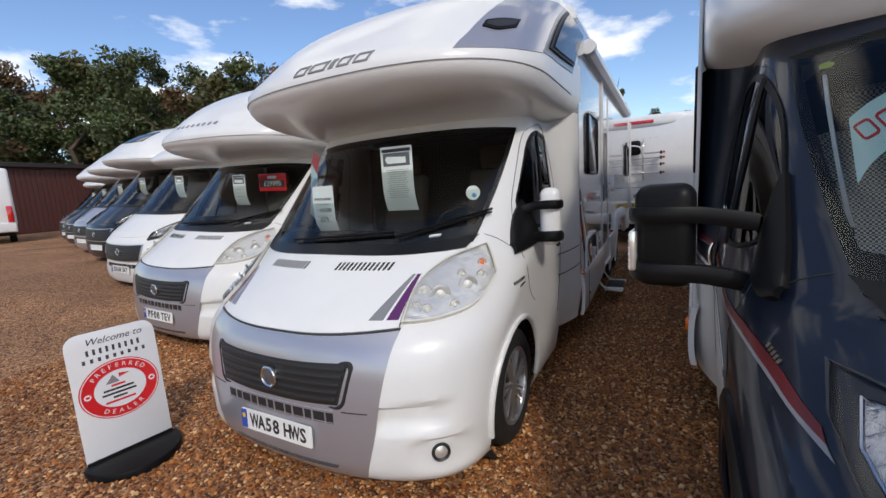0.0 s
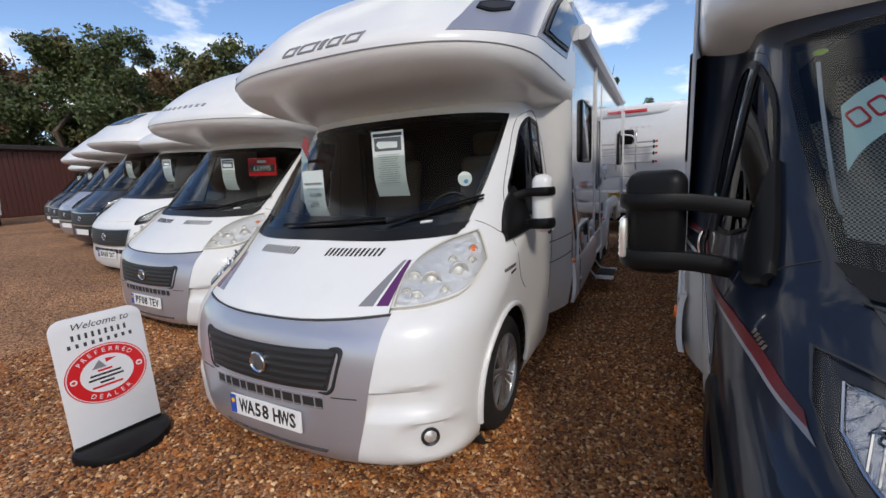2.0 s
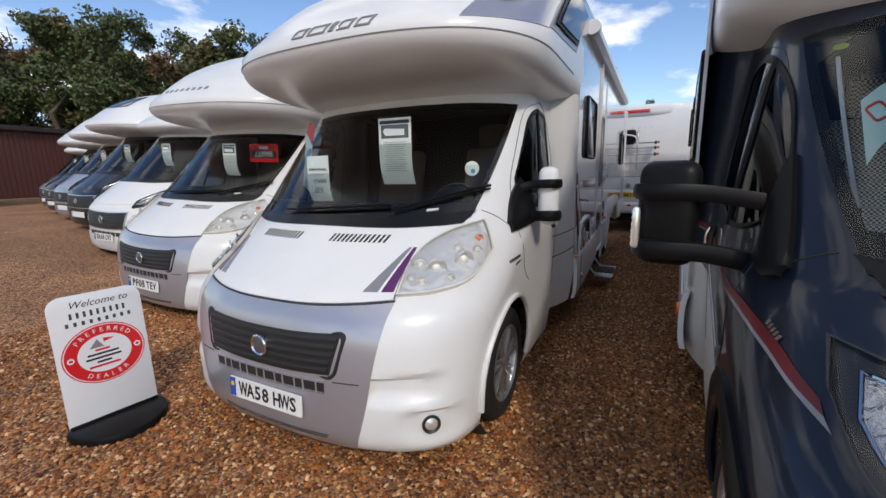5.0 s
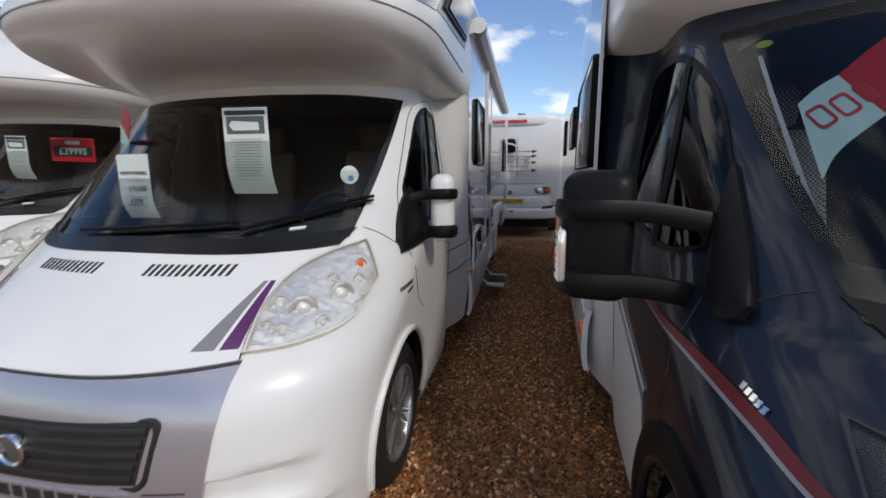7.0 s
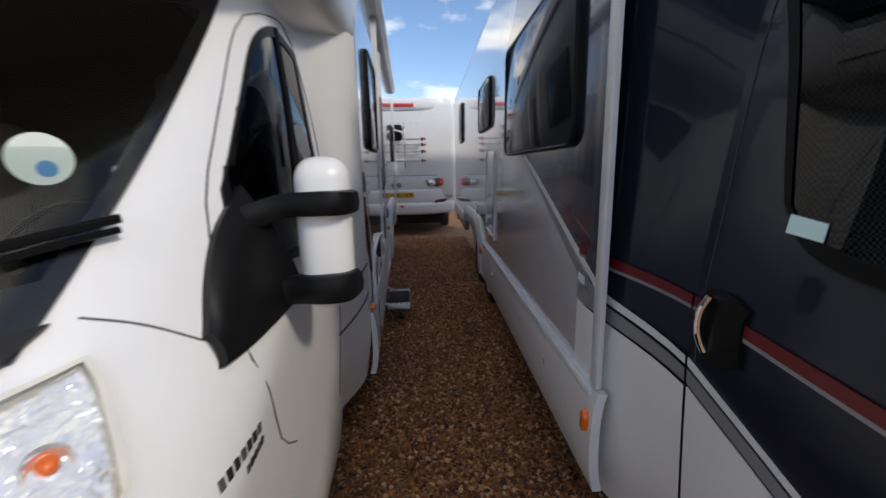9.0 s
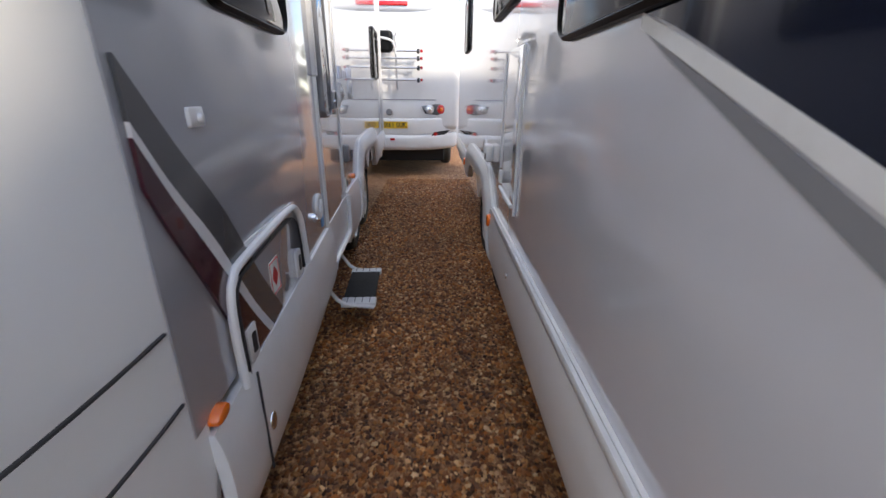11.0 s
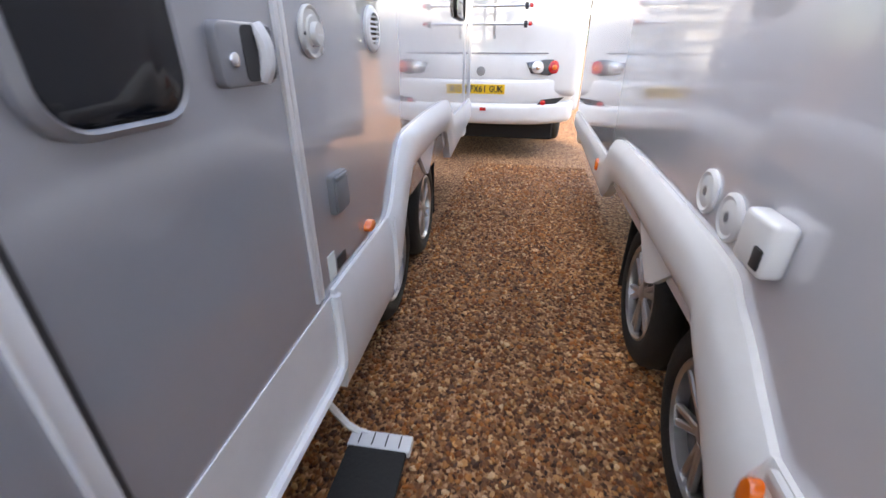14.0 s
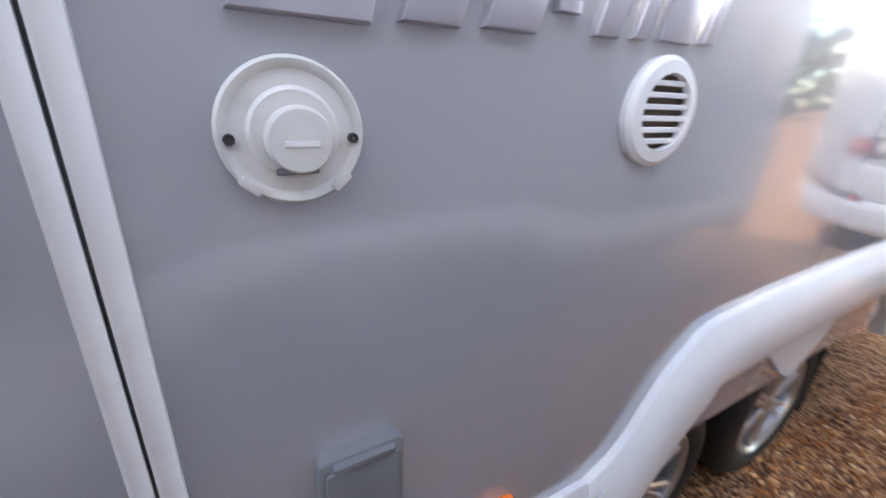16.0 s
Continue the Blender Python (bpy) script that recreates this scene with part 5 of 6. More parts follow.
# pod: silver side panel, vent, window, slanted letter shapes
for s in (1, -1):
    part("pod_panel", skin(LUTON, [(s * 0.43, 2.215), (s * 0.6, 2.22), (s * 0.75, 2.235), (s * 0.88, 2.26)],
                           [(s * 0.55, 2.70), (s * 0.68, 2.76), (s * 0.80, 2.80), (s * 0.88, 2.80)], 24, 10, 0.004, 0.006), SILVER, main, "silver moulded panel with a black vent")
    part("pod_vent", skin(LUTON, [(s * 0.505, 2.365), (s * 0.58, 2.345), (s * 0.665, 2.38)], [(s * 0.51, 2.41), (s * 0.58, 2.435), (s * 0.67, 2.445)], 14, 3, 0.012, 0.008), BLACK, main)
    part("pod_vent_mouth", skin(LUTON, [(s * 0.52, 2.375), (s * 0.58, 2.36), (s * 0.65, 2.39)], [(s * 0.523, 2.40), (s * 0.58, 2.418), (s * 0.655, 2.432)], 12, 2, 0.014, 0.004), INK, main)
    part("pod_side_panel", skin(LUTON, [(s * 0.885, 2.27), (s * 1.50, 2.32)], [(s * 0.885, 2.80), (s * 1.50, 2.80)], 10, 8, 0.004, 0.006), MID_GREY, main)
    pw = part("pod_window", skin(LUTON, [(s * 0.94, 2.345), (s * 1.42, 2.395)], [(s * 0.94, 2.74), (s * 1.42, 2.74)], 8, 6, 0.024, 0.014), WINDOW, main)
    part("window_frame", skin(LUTON, [(s * 0.915, 2.32), (s * 1.45, 2.37)], [(s * 0.915, 2.765), (s * 1.45, 2.765)], 8, 6, 0.016, 0.012), BLACK, pw)
u = -0.185
for w in (0.090, 0.125, 0.03, 0.085, 0.095):
    z0, z1 = 2.205, 2.265
    on_pod = lambda p, q, d: LUTON.point(LUTON.from_u(p, q), q) + LUTON.normal(LUTON.from_u(p, q), q) * d
    rings = [[(u + i + (w - 2 * i) * p + 0.02 * q, z0 + i + (z1 - z0 - 2 * i) * q) for p, q in curve_points([(0, 0), (1, 0), (1, 1), (0, 1), (0, 0)], 24, False)[:-1]] for i in (0, 0.011)]
    part("raised_letter_shape", ring_prism(rings[0], rings[1], on_pod, 0.001, 0.008), MID_GREY, main)
    u += w + 0.028
# purple and grey flashes on the bonnet
for s in (1, -1):
    part("bonnet_flash", skin(CAB, uz(CAB, [(s * 0.585, 0.888), (s * 0.640, 0.888)]), uz(CAB, [(s * 0.622, 1.065), (s * 0.638, 1.065)]), 3, 10, 0.0085, 0.002), PURPLE, main)
    part("bonnet_flash", skin(CAB, uz(CAB, [(s * 0.50, 0.888), (s * 0.570, 0.888)]), uz(CAB, [(s * 0.600, 1.065), (s * 0.614, 1.065)]), 3, 10, 0.0085, 0.002), MID_GREY, main)
# papers and stickers behind the glass
sh, m = paper_sheet(main, 0.21, 1.61, 0.235, 0.42, 14)
sh, m = paper_sheet(main, -0.31, 1.43, 0.225, 0.33, 5, picture=False)
text("sheet_words", "FINANCE AVAILABLE", 0.026, m @ Matrix.Translation((0, 0.075, 0.003)), INK, sh, 0.0004, wide=0.78)
text("sheet_words", "£16,000", 0.040, m @ Matrix.Translation((0.02, 0.0, 0.003)), INK, sh, 0.0004)
text("sheet_words", "£379", 0.044, m @ Matrix.Translation((0.0, -0.065, 0.003)), INK, sh, 0.0004)
part("sheet_mark", prism(rrect(-0.05, 0.115, 0.03, 0.03, 0.004, 3), flat(m), 0.002, 0.003), MINT, sh)
m = on_screen(0.742, 1.475, 0.006)
sk = part("round_sticker", prism(ellipse(0, 0, 0.043, 0.043, 28), flat(m), 0, 0.002), PAPER, main)
part("sticker_print", prism(ellipse(0.006, -0.016, 0.014, 0.014, 14), flat(m), 0.002, 0.003), BLUE_STICKER, sk)
m = on_screen(-0.72, 1.60, 0.05)
bn = part("screen_banner", prism([(-0.14, -0.20), (0.0, -0.24), (0.16, 0.10), (0.04, 0.20)], flat(m), 0, 0.002), MINT, main, "pale banner with red end behind the windscreen")
part("banner_red", prism([(0.04, 0.20), (0.16, 0.10), (0.24, 0.22), (0.14, 0.27)], flat(m), 0, 0.003), SIGN_RED, bn)
# badge letters on the wing, as plain bars
for n_, v_a, z_a, w_ in ((7, 0.815, 0.950, 0.0215), (5, 0.885, 0.926, 0.0165)):
    for k in range(n_):
        v0, z0 = v_a + w_ * k, z_a + 0.0018 * k
        part("badge_bar", skin(CAB, vz(CAB, [(v0, z0), (v0 + w_ * 0.62, z0 + 0.001)], 1), vz(CAB, [(v0 + 0.003, z0 + w_ * 0.8), (v0 + w_ * 0.62 + 0.003, z0 + w_ * 0.8)], 1), 2, 1, 0.003, 0.003), GRILLE if k % 3 else DARK_GREY, main)
for z in (0.80, 0.96):
    pts = [(1.118 - 0.07 * (1 - k / 8) ** 2 * 0.9, 1.80 + 0.55 * k / 8, z) for k in range(9)]
    bm = bmesh.new()
    tube(bm, pts, 0.004, 5)
    part("panel_seam", bm, SEALANT, main)


# ---- the dark-cabbed motorhome across the aisle ----
dark = thing("motorhome", pose(1.79, 1.28, 0), "motorhome with navy cab, pale silver sides and red stripe", "motorhome", "motorhomes in the row")
cab(dark, NAVY, NAVY, "   ", cloth=SEAT_MESH, shell=BLACK, lamp_rim=BLACK, mirrors={-1: (1.235, 1.09, 0.092)})
luton(dark, CAPLINE, WHITE)
coach_body(dark, 8.92, PALE_SIDE, WHITE, hw=1.13, top=2.80, corner=NAVY)
DS = Side(1.13, -1)
OY = 1.28


def dv(y):
    return y - OY


hump_skirt(dark, DS, dv(3.46), dv(6.17), 0.40, 0.745, 0.945, dv(6.50), dv(7.78), dv(10.1), 0.79, WHITE_PANEL, (dv(6.58), dv(7.38)))
strip(dark, "corner_trim", DS, dv(3.47), dv(3.525), 0.75, 2.66, TRIM, 0, 0.014)
window(dark, DS, dv(3.76), dv(5.04), 1.51, 2.14)
window(dark, DS, dv(5.72), dv(6.45), 1.76, 2.16)
window(dark, DS, dv(8.4), dv(8.85), 1.80, 2.35)
# dark graphic round the front window with pale and grey edge lines
part("graphic_panel", skin(DS, [(dv(3.528), 1.085), (dv(3.87), 1.23), (dv(4.2), 1.37), (dv(4.56), 1.51), (dv(5.02), 1.60)],
                           [(dv(3.528), 2.60), (dv(3.87), 2.60), (dv(4.2), 2.60), (dv(4.5), 2.52), (dv(5.08), 2.20)], 24, 6, 0.0025, 0.002), NAVY_DECAL, dark)
part("graphic_line", skin(DS, [(dv(3.528), 1.055), (dv(3.87), 1.20), (dv(4.2), 1.34), (dv(4.56), 1.485)], [(dv(3.528), 1.085), (dv(3.87), 1.23), (dv(4.2), 1.37), (dv(4.56), 1.51)], 20, 1, 0.003, 0.002), TRIM, dark)
part("graphic_line", skin(DS, [(dv(3.528), 0.99), (dv(3.87), 1.15), (dv(4.2), 1.31), (dv(4.52), 1.465)], [(dv(3.528), 1.045), (dv(3.87), 1.19), (dv(4.2), 1.335), (dv(4.54), 1.477)], 20, 1, 0.003, 0.002), MID_GREY, dark)
part("graphic_line", skin(DS, [(dv(3.528), 1.14), (dv(3.75), 1.22), (dv(4.0), 1.32)], [(dv(3.528), 1.185), (dv(3.75), 1.26), (dv(4.0), 1.335)], 12, 1, 0.004, 0.002), MAROON, dark)
# service door outline with pale rails
dr = part("service_door", prism(rrect(dv(5.72), 1.22, 0.40, 0.70, 0.03, 4), DS.place, 0, 0.0022, 0.001), PALE_SIDE, dark, "pale service door with white rails")
bm = bmesh.new()
tube(bm, [(-1.142, dv(y), z) for y, z in ((5.925, 1.56), (5.925, 1.02))], 0.007, 8)
part("rail", bm, WHITE_PANEL, dr)
bm = bmesh.new()
tube(bm, [(-1.146, dv(y), z) for y, z in ((5.90, 0.925), (5.56, 0.905))], 0.009, 8)
part("rail", bm, WHITE_PANEL, dr)
part("hinge_block", box(-1.150, -1.13, dv(5.90), dv(5.945), 0.94, 1.01, 0.009, 3), WHITE_PANEL, dr)
bm = bmesh.new()
tube(bm, [(-1.138, dv(y), z) for y, z in ((5.53, 0.87), (5.53, 1.56))], 0.007, 8)
part("rail", bm, TRIM, dr)
for y, z in ((6.715, 1.03), (6.57, 1.015)):
    fm = basis((-1.13, dv(y), z), (0, -1, 0), (0, 0, 1))
    bm = bmesh.new()
    lathe(bm, [(0.056, 0), (0.056, 0.007), (0.048, 0.012), (0.040, 0.008), (0.030, 0.012), (0.014, 0.012), (0.010, 0.004), (0.001, 0.004)], fm, 32)
    fl = part("water_inlet", bm, WHITE_PANEL, dark, "round white water inlet")
    bm = bmesh.new()
    lathe(bm, [(0.011, 0.0122), (0.001, 0.0124)], fm, 12)
    part("inlet_hole", bm, MID_GREY, fl)
bx = part("mains_box", box(-1.175, -1.13, dv(6.33), dv(6.44), 0.985, 1.09, 0.012, 3), WHITE_PANEL, dark, "white mains hook-up box")
part("box_hole", box(-1.179, -1.173, dv(6.335), dv(6.365), 1.0, 1.04, 0.004, 2), INK, bx)
for y, z in ((3.50, 0.635), (6.15, 0.668), (8.27, 0.705)):
    part("side_marker", prism(ellipse(dv(y), z, 0.020, 0.038, 24), Side(1.158, -1).place, -0.01, 0.018, 0.008), ORANGE, dark, "oval orange side marker")
for y in (3.98, 5.48):
    bm = bmesh.new()
    lathe(bm, [(0.012, 0), (0.012, 0.006), (0.006, 0.007), (0.001, 0.004)], basis((-1.158, dv(y), 0.60), (0, -1, 0), (0, 0, 1)), 14)
    part("skirt_bolt", bm, CHROME, dark)
strip(dark, "skirt_rail", Side(1.145, -1), dv(3.5), dv(6.15), 0.715, 0.745, TRIM, 0, 0.012)
class CabFlank:
    """The flank of a cab: its first coordinate is the way back from the nose."""

    def point(self, v, z):
        return CAB.point(CAB.from_v(v, z, -1), z)

    def normal(self, v, z):
        return CAB.normal(CAB.from_v(v, z, -1), z)


# white lower flank of the cab with grey and pale lines, red stripe
def flank(pts_lo, pts_hi, m_, off, name, n=24):
    part(name, skin(CabFlank(), pts_lo, pts_hi, n, 6, off, 0.003), m_, dark)


flank([(1.275, 0.32), (1.5, 0.25), (1.91, 0.27)], [(1.31, 0.72), (1.6, 0.835), (1.91, 0.925)], WHITE, 0.004, "white_flank")
flank([(1.29, 0.735), (1.6, 0.845), (1.91, 0.935)], [(1.28, 0.765), (1.6, 0.875), (1.91, 0.97)], MID_GREY, 0.0045, "flank_line")
flank([(1.27, 0.775), (1.6, 0.885), (1.91, 0.98)], [(1.26, 0.79), (1.6, 0.90), (1.91, 1.0)], TRIM, 0.005, "flank_line")
EDGE_LOW = [(0.505, 0.925), (0.64, 0.964), (0.752, 0.999), (0.941, 1.042), (1.156, 1.063), (1.5, 1.085), (1.91, 1.118)]
EDGE_MID = [(0.54, 0.943), (0.64, 0.970), (0.752, 1.006), (0.941, 1.050), (1.156, 1.071), (1.5, 1.093), (1.91, 1.126)]
EDGE_TOP = [(0.575, 0.965), (0.64, 0.987), (0.752, 1.027), (0.941, 1.071), (1.156, 1.092), (1.5, 1.118), (1.91, 1.150)]
flank(EDGE_MID, EDGE_TOP, RED, 0.005, "red_stripe", 40)
flank(EDGE_LOW, EDGE_MID, MID_GREY, 0.005, "stripe_edge", 40)
for k in range(5):
    v0, z0 = 0.735 + 0.0135 * k, 1.024 + 0.005 * k
    part("badge_bar", skin(CAB, vz(CAB, [(v0, z0), (v0 + 0.009, z0 + 0.001)], -1), vz(CAB, [(v0 + 0.002, z0 + 0.012), (v0 + 0.011, z0 + 0.013)], -1), 2, 1, 0.0065, 0.002), CHROME, dark)



def corner_band(name, low, high, m_, off, n=8):
    """A band on the flared panel behind the cab door; low and high give its heights at front and back."""
    bm = bmesh.new()
    rows = []
    for j in range(n + 1):
        row = []
        for i in range(9):
            t = i / 8
            e = t * t * (3 - 2 * t)
            za, zb = low[0] + (low[1] - low[0]) * t, high[0] + (high[1] - high[0]) * t
            z = za + (zb - za) * j / n
            hwz = CAB.at(z)[1]
            drop = max(0, 0.55 - z) * 0.25
            row.append(bm.verts.new((-(hwz + (1.13 - hwz) * e - drop * (1 - 0.4 * t)) - off, 1.917 + 0.495 * t, z)))
        rows.append(row)
    for a, b in zip(rows, rows[1:]):
        for i in range(8):
            bm.faces.new((a[i], a[i + 1], b[i + 1], b[i]))
    part(name, bm, m_, dark)


corner_band("white_corner", (0.30, 0.34), (0.925, 0.985), WHITE, 0.006)
corner_band("flank_line", (0.935, 0.99), (0.97, 1.045), MID_GREY, 0.006, 2)
corner_band("flank_line", (0.98, 1.055), (1.0, 1.085), TRIM, 0.006, 2)
corner_band("red_stripe", (1.126, 1.15), (1.15, 1.185), RED, 0.006, 2)
corner_band("stripe_edge", (1.118, 1.14), (1.126, 1.15), MID_GREY, 0.006, 2)
arc = [(ARCH_V + math.cos(radians(a)), ARCH_Z + math.sin(radians(a))) for a in range(-10, 181, 10)]
part("arch_flare", skin(CAB, vz(CAB, [(ARCH_V + (p - ARCH_V) * 0.40, ARCH_Z + (q - ARCH_Z) * 0.40) for p, q in arc], -1),
                        vz(CAB, [(ARCH_V + (p - ARCH_V) * 0.50, ARCH_Z + (q - ARCH_Z) * 0.50) for p, q in arc], -1), 30, 4, 0.012, 0.02, 0.012), BLACK, dark)
m = on_screen(-0.80, 1.82, 0.004)
part("round_sticker", prism(ellipse(0, 0, 0.020, 0.009, 20), flat(m), 0, 0.002), mat("lime_sticker", (0.45, 0.62, 0.03), 0.4), dark)
part("window_sticker", skin(CabFlank(), [(1.645, 1.319), (1.715, 1.325)], [(1.644, 1.349), (1.713, 1.357)], 4, 2, 0.010, 0.002), MINT, dark)
bn = part("screen_banner", skin(CAB, uz(CAB, [(-0.795, 1.465), (-0.754, 1.529), (-0.661, 1.609)]), uz(CAB, [(-0.785, 1.65), (-0.745, 1.688), (-0.698, 1.719)]), 12, 8, -0.03, 0.001), MINT, dark, "pale blue banner with a red end")
part("banner_red", skin(CAB, uz(CAB, [(-0.661, 1.609), (-0.60, 1.66), (-0.45, 1.79)]), uz(CAB, [(-0.698, 1.719), (-0.62, 1.785), (-0.53, 1.85)]), 8, 6, -0.03, 0.001), SIGN_RED, bn)
inside_glass = lambda u, z, d: CAB.point(CAB.from_u(u, z), z) + CAB.normal(CAB.from_u(u, z), z) * (d - 0.03)
for u0, z0 in ((-0.757, 1.612), (-0.713, 1.638), (-0.668, 1.668)):
    turn = [[(u0 + 0.82 * p - 0.30 * q, z0 + 0.55 * p + 0.75 * q) for p, q in rrect(0, 0, w, h, r, 3)] for w, h, r in ((0.042, 0.062, 0.012), (0.030, 0.046, 0.006))]
    part("banner_letter_shape", ring_prism(turn[0], turn[1], inside_glass, 0.002, 0.004), SIGN_RED, bn)
part("blind_rail", skin(CAB, uz(CAB, [(-0.826, 1.36), (-0.817, 1.36)]), uz(CAB, [(-0.818, 1.81), (-0.809, 1.81)]), 1, 10, -0.030, 0.008), TRIM, dark)


# ---- the rest of the row ----
def row_van(x, y, yaw, paint, nose_mat, plate, pod, label, new_style=False, side=None, detail=1, length=6.8):
    t = thing("motorhome", pose(x, y, lift(x), 0, 2.0, yaw), label, "motorhome", "motorhomes in the row")
    cab(t, paint, nose_mat, plate, detail=detail, new_style=new_style, mirrors={})
    luton(t, pod, WHITE, fine=detail >= 2)
    coach_body(t, length, side or WHITE, WHITE, top=2.96 if pod is LUTON else 2.80)
    for s in (RS, LS):
        part("side_skirt", skin(s, [(2.4, 0.36), (length - 0.1, 0.36)], [(2.4, 0.72), (length - 0.1, 0.72)], 4, 4, 0.012, 0.03, 0.015), WHITE_PANEL, t)
        wheel(t, s.side * 1.05, length - 1.9, s.side, n=16)
    paper_sheet(t, 0.15, 1.62, 0.21, 0.36, 4)
    return t


v2 = row_van(-4.12, 2.80, 2.9, WHITE, SILVER, "PF08 TEV", LUTON, "white coachbuilt motorhome with silver nose and red price board", detail=2)
m = on_screen(0.52, 1.72, 0.06)
pb = part("price_board", prism(rrect(0, 0, 0.36, 0.20, 0.01, 3), flat(m), 0, 0.004), SIGN_RED, v2, "red price board reading £29,995")
part("board_mark", prism(rrect(0, 0.06, 0.12, 0.03, 0.01, 3), flat(m), 0.004, 0.005), PAPER, pb)
part("price_strip", prism(rrect(0, -0.015, 0.32, 0.085, 0.006, 3), flat(m), 0.004, 0.006), INK, pb)
text("price", "£29995", 0.085, m @ Matrix.Translation((0, -0.015, 0.0066)), PAPER, pb, 0.0005, wide=0.9)
u = -0.42
for k in range(8):
    part("raised_letter_shape", skin(LUTON, uz(LUTON, [(u, 2.31), (u + 0.04, 2.31)]), uz(LUTON, [(u, 2.34), (u + 0.04, 2.34)]), 2, 1, 0.006, 0.006), MID_GREY, v2)
    u += 0.10
row_van(-7.05, 3.62, 3, WHITE, WHITE, "BX68 OXT", LOWLINE, "white low-profile motorhome with chrome-edged black grille", new_style=True)
v4 = row_van(-10.15, 4.40, 3, NAVY, NAVY, "   ", LUTON, "motorhome with dark blue cab and white overcab pod", new_style=True)
part("skylight", skin(LUTON, uz(LUTON, [(-0.42, 2.56), (0, 2.55), (0.42, 2.56)]), uz(LUTON, [(-0.38, 2.80), (0, 2.79), (0.38, 2.80)]), 12, 6, 0.012, 0.012), WINDOW, v4, "dark tinted skylight in the pod")
row_van(-12.95, 5.05, 3, SILVER, SILVER, "   ", LUTON, "motorhome with silver cab and white overcab pod", new_style=True)
row_van(-15.9, 5.75, 3, NAVY, NAVY, "   ", LUTON, "motorhome with dark cab and white overcab pod", new_style=True)
row_van(-18.9, 6.5, 3, DARK_GREY, DARK_GREY, "   ", LOWLINE, "dark grey van conversion with black trim", new_style=True)


# ---- motorhome standing across the end of the aisle ----
far = thing("motorhome", pose(-0.42, 11.2, 0), "white motorhome seen from the rear with a folded bicycle rack", "motorhome")
REAR = lambda p, q, d: Vector((p, -d, q))
bm = box(-1.15, 1.15, 0.02, 5.5, 0.80, 2.80, 0.10, 4)
part("body", bm, WHITE, far)
part("rear_cap", box(-1.10, 1.10, -0.03, 0.30, 2.60, 2.86, 0.08, 4), WHITE_PANEL, far)
part("rear_corner", box(-1.19, -1.04, -0.02, 0.4, 0.62, 2.72, 0.06, 4), WHITE, far)
part("rear_corner", box(1.04, 1.19, -0.02, 0.4, 0.62, 2.72, 0.06, 4), WHITE, far)
part("rear_panel", box(-1.06, 1.06, -0.03, 0.3, 0.98, 1.29, 0.04, 4), WHITE_PANEL, far)
part("rear_panel", box(-1.10, 1.10, -0.06, 0.3, 0.70, 1.00, 0.05, 4), WHITE_PANEL, far)
part("rear_bumper", box(-1.12, 1.12, -0.10, 0.4, 0.46, 0.72, 0.07, 4), WHITE_PANEL, far)
part("underbody", box(-0.9, 0.9, 0.1, 5.0, 0.26, 0.70, 0.02, 1), UNDER, far)
for s in (-1, 1):
    wheel(far, s * 1.06, 1.6, s, n=20)
    for v_, w_ in (("tail_lamp", 0.46),):
        tl = part("tail_lamp", prism([(s * 0.08, 1.19), (s * 0.14, 1.07), (s * 0.36, 1.045), (s * 0.52, 1.11), (s * 0.57, 1.235), (s * 0.30, 1.225)][::s], lambda p, q, d: Vector((p + s * 0.42, -d, q)), 0.02, 0.05, 0.01), DARK_GREY, far, "dark lamp cluster with red and clear round lamps")
        for px, mm in ((0.22, LAMP_CLEAR), (0.42, RED_LENS)):
            bm = bmesh.new()
            lathe(bm, [(0.075, 0.0), (0.07, 0.014), (0.05, 0.02), (0.001, 0.024)], basis((s * (px + 0.42), -0.05, 1.14), (1, 0, 0), (0, 0, 1)), 20)
            part("lamp", bm, mm, tl)
            bm = bmesh.new()
            lathe(bm, [(0.03, 0.022), (0.02, 0.03), (0.001, 0.032)], basis((s * (px + 0.42), -0.05, 1.14), (1, 0, 0), (0, 0, 1)), 14)
            part("lamp_centre", bm, ORANGE if mm is RED_LENS else CHROME, tl)
    lf = part("low_lamp", prism([(s * 0.66, 0.70), (s * 0.90, 0.72), (s * 1.0, 0.80), (s * 0.72, 0.77)][::s], lambda p, q, d: Vector((p, -d, q)), 0.05, 0.075, 0.004), GRILLE, far)
    part("reflector", prism(ellipse(s * 0.74, 0.735, 0.035, 0.03, 16), REAR, 0.075, 0.085, 0.003), RED_LENS, lf)
number_plate(far, "FX61 GUK", basis((-0.0, -0.062, 0.885), (1, 0, 0), (0, 0, 1)), yellow=True)
bm = bmesh.new()
lathe(bm, [(0.055, 0), (0.05, 0.012), (0.001, 0.016)], basis((-0.05, -0.032, 1.09), (1, 0, 0), (0, 0, 1)), 20)
part("round_badge", bm, MID_GREY, far)
part("reflector", box(-0.04, 0.04, -0.115, -0.095, 0.63, 0.67, 0.005, 2), RED_LENS, far)
part("high_brake_lamp", box(-0.30, 0.30, -0.05, -0.02, 2.68, 2.75, 0.012, 2), RED_LENS, far)
part("crease", box(-0.95, 0.95, -0.035, -0.025, 0.985, 0.995, 0.002, 1), MID_GREY, far)
part("shelf_line", box(-1.05, 1.05, -0.034, -0.02, 1.285, 1.30, 0.004, 1), MID_GREY, far)
for k in range(9):
    part("raised_letter_shape", box(-0.45 + 0.13 * k, -0.40 + 0.13 * k, 0.012, 0.022, 2.35, 2.385, 0.003, 1), TRIM, far)
rack = part("bicycle_rack", bmesh.new(), ALLOY, far, "folded aluminium bicycle rack with red clips")
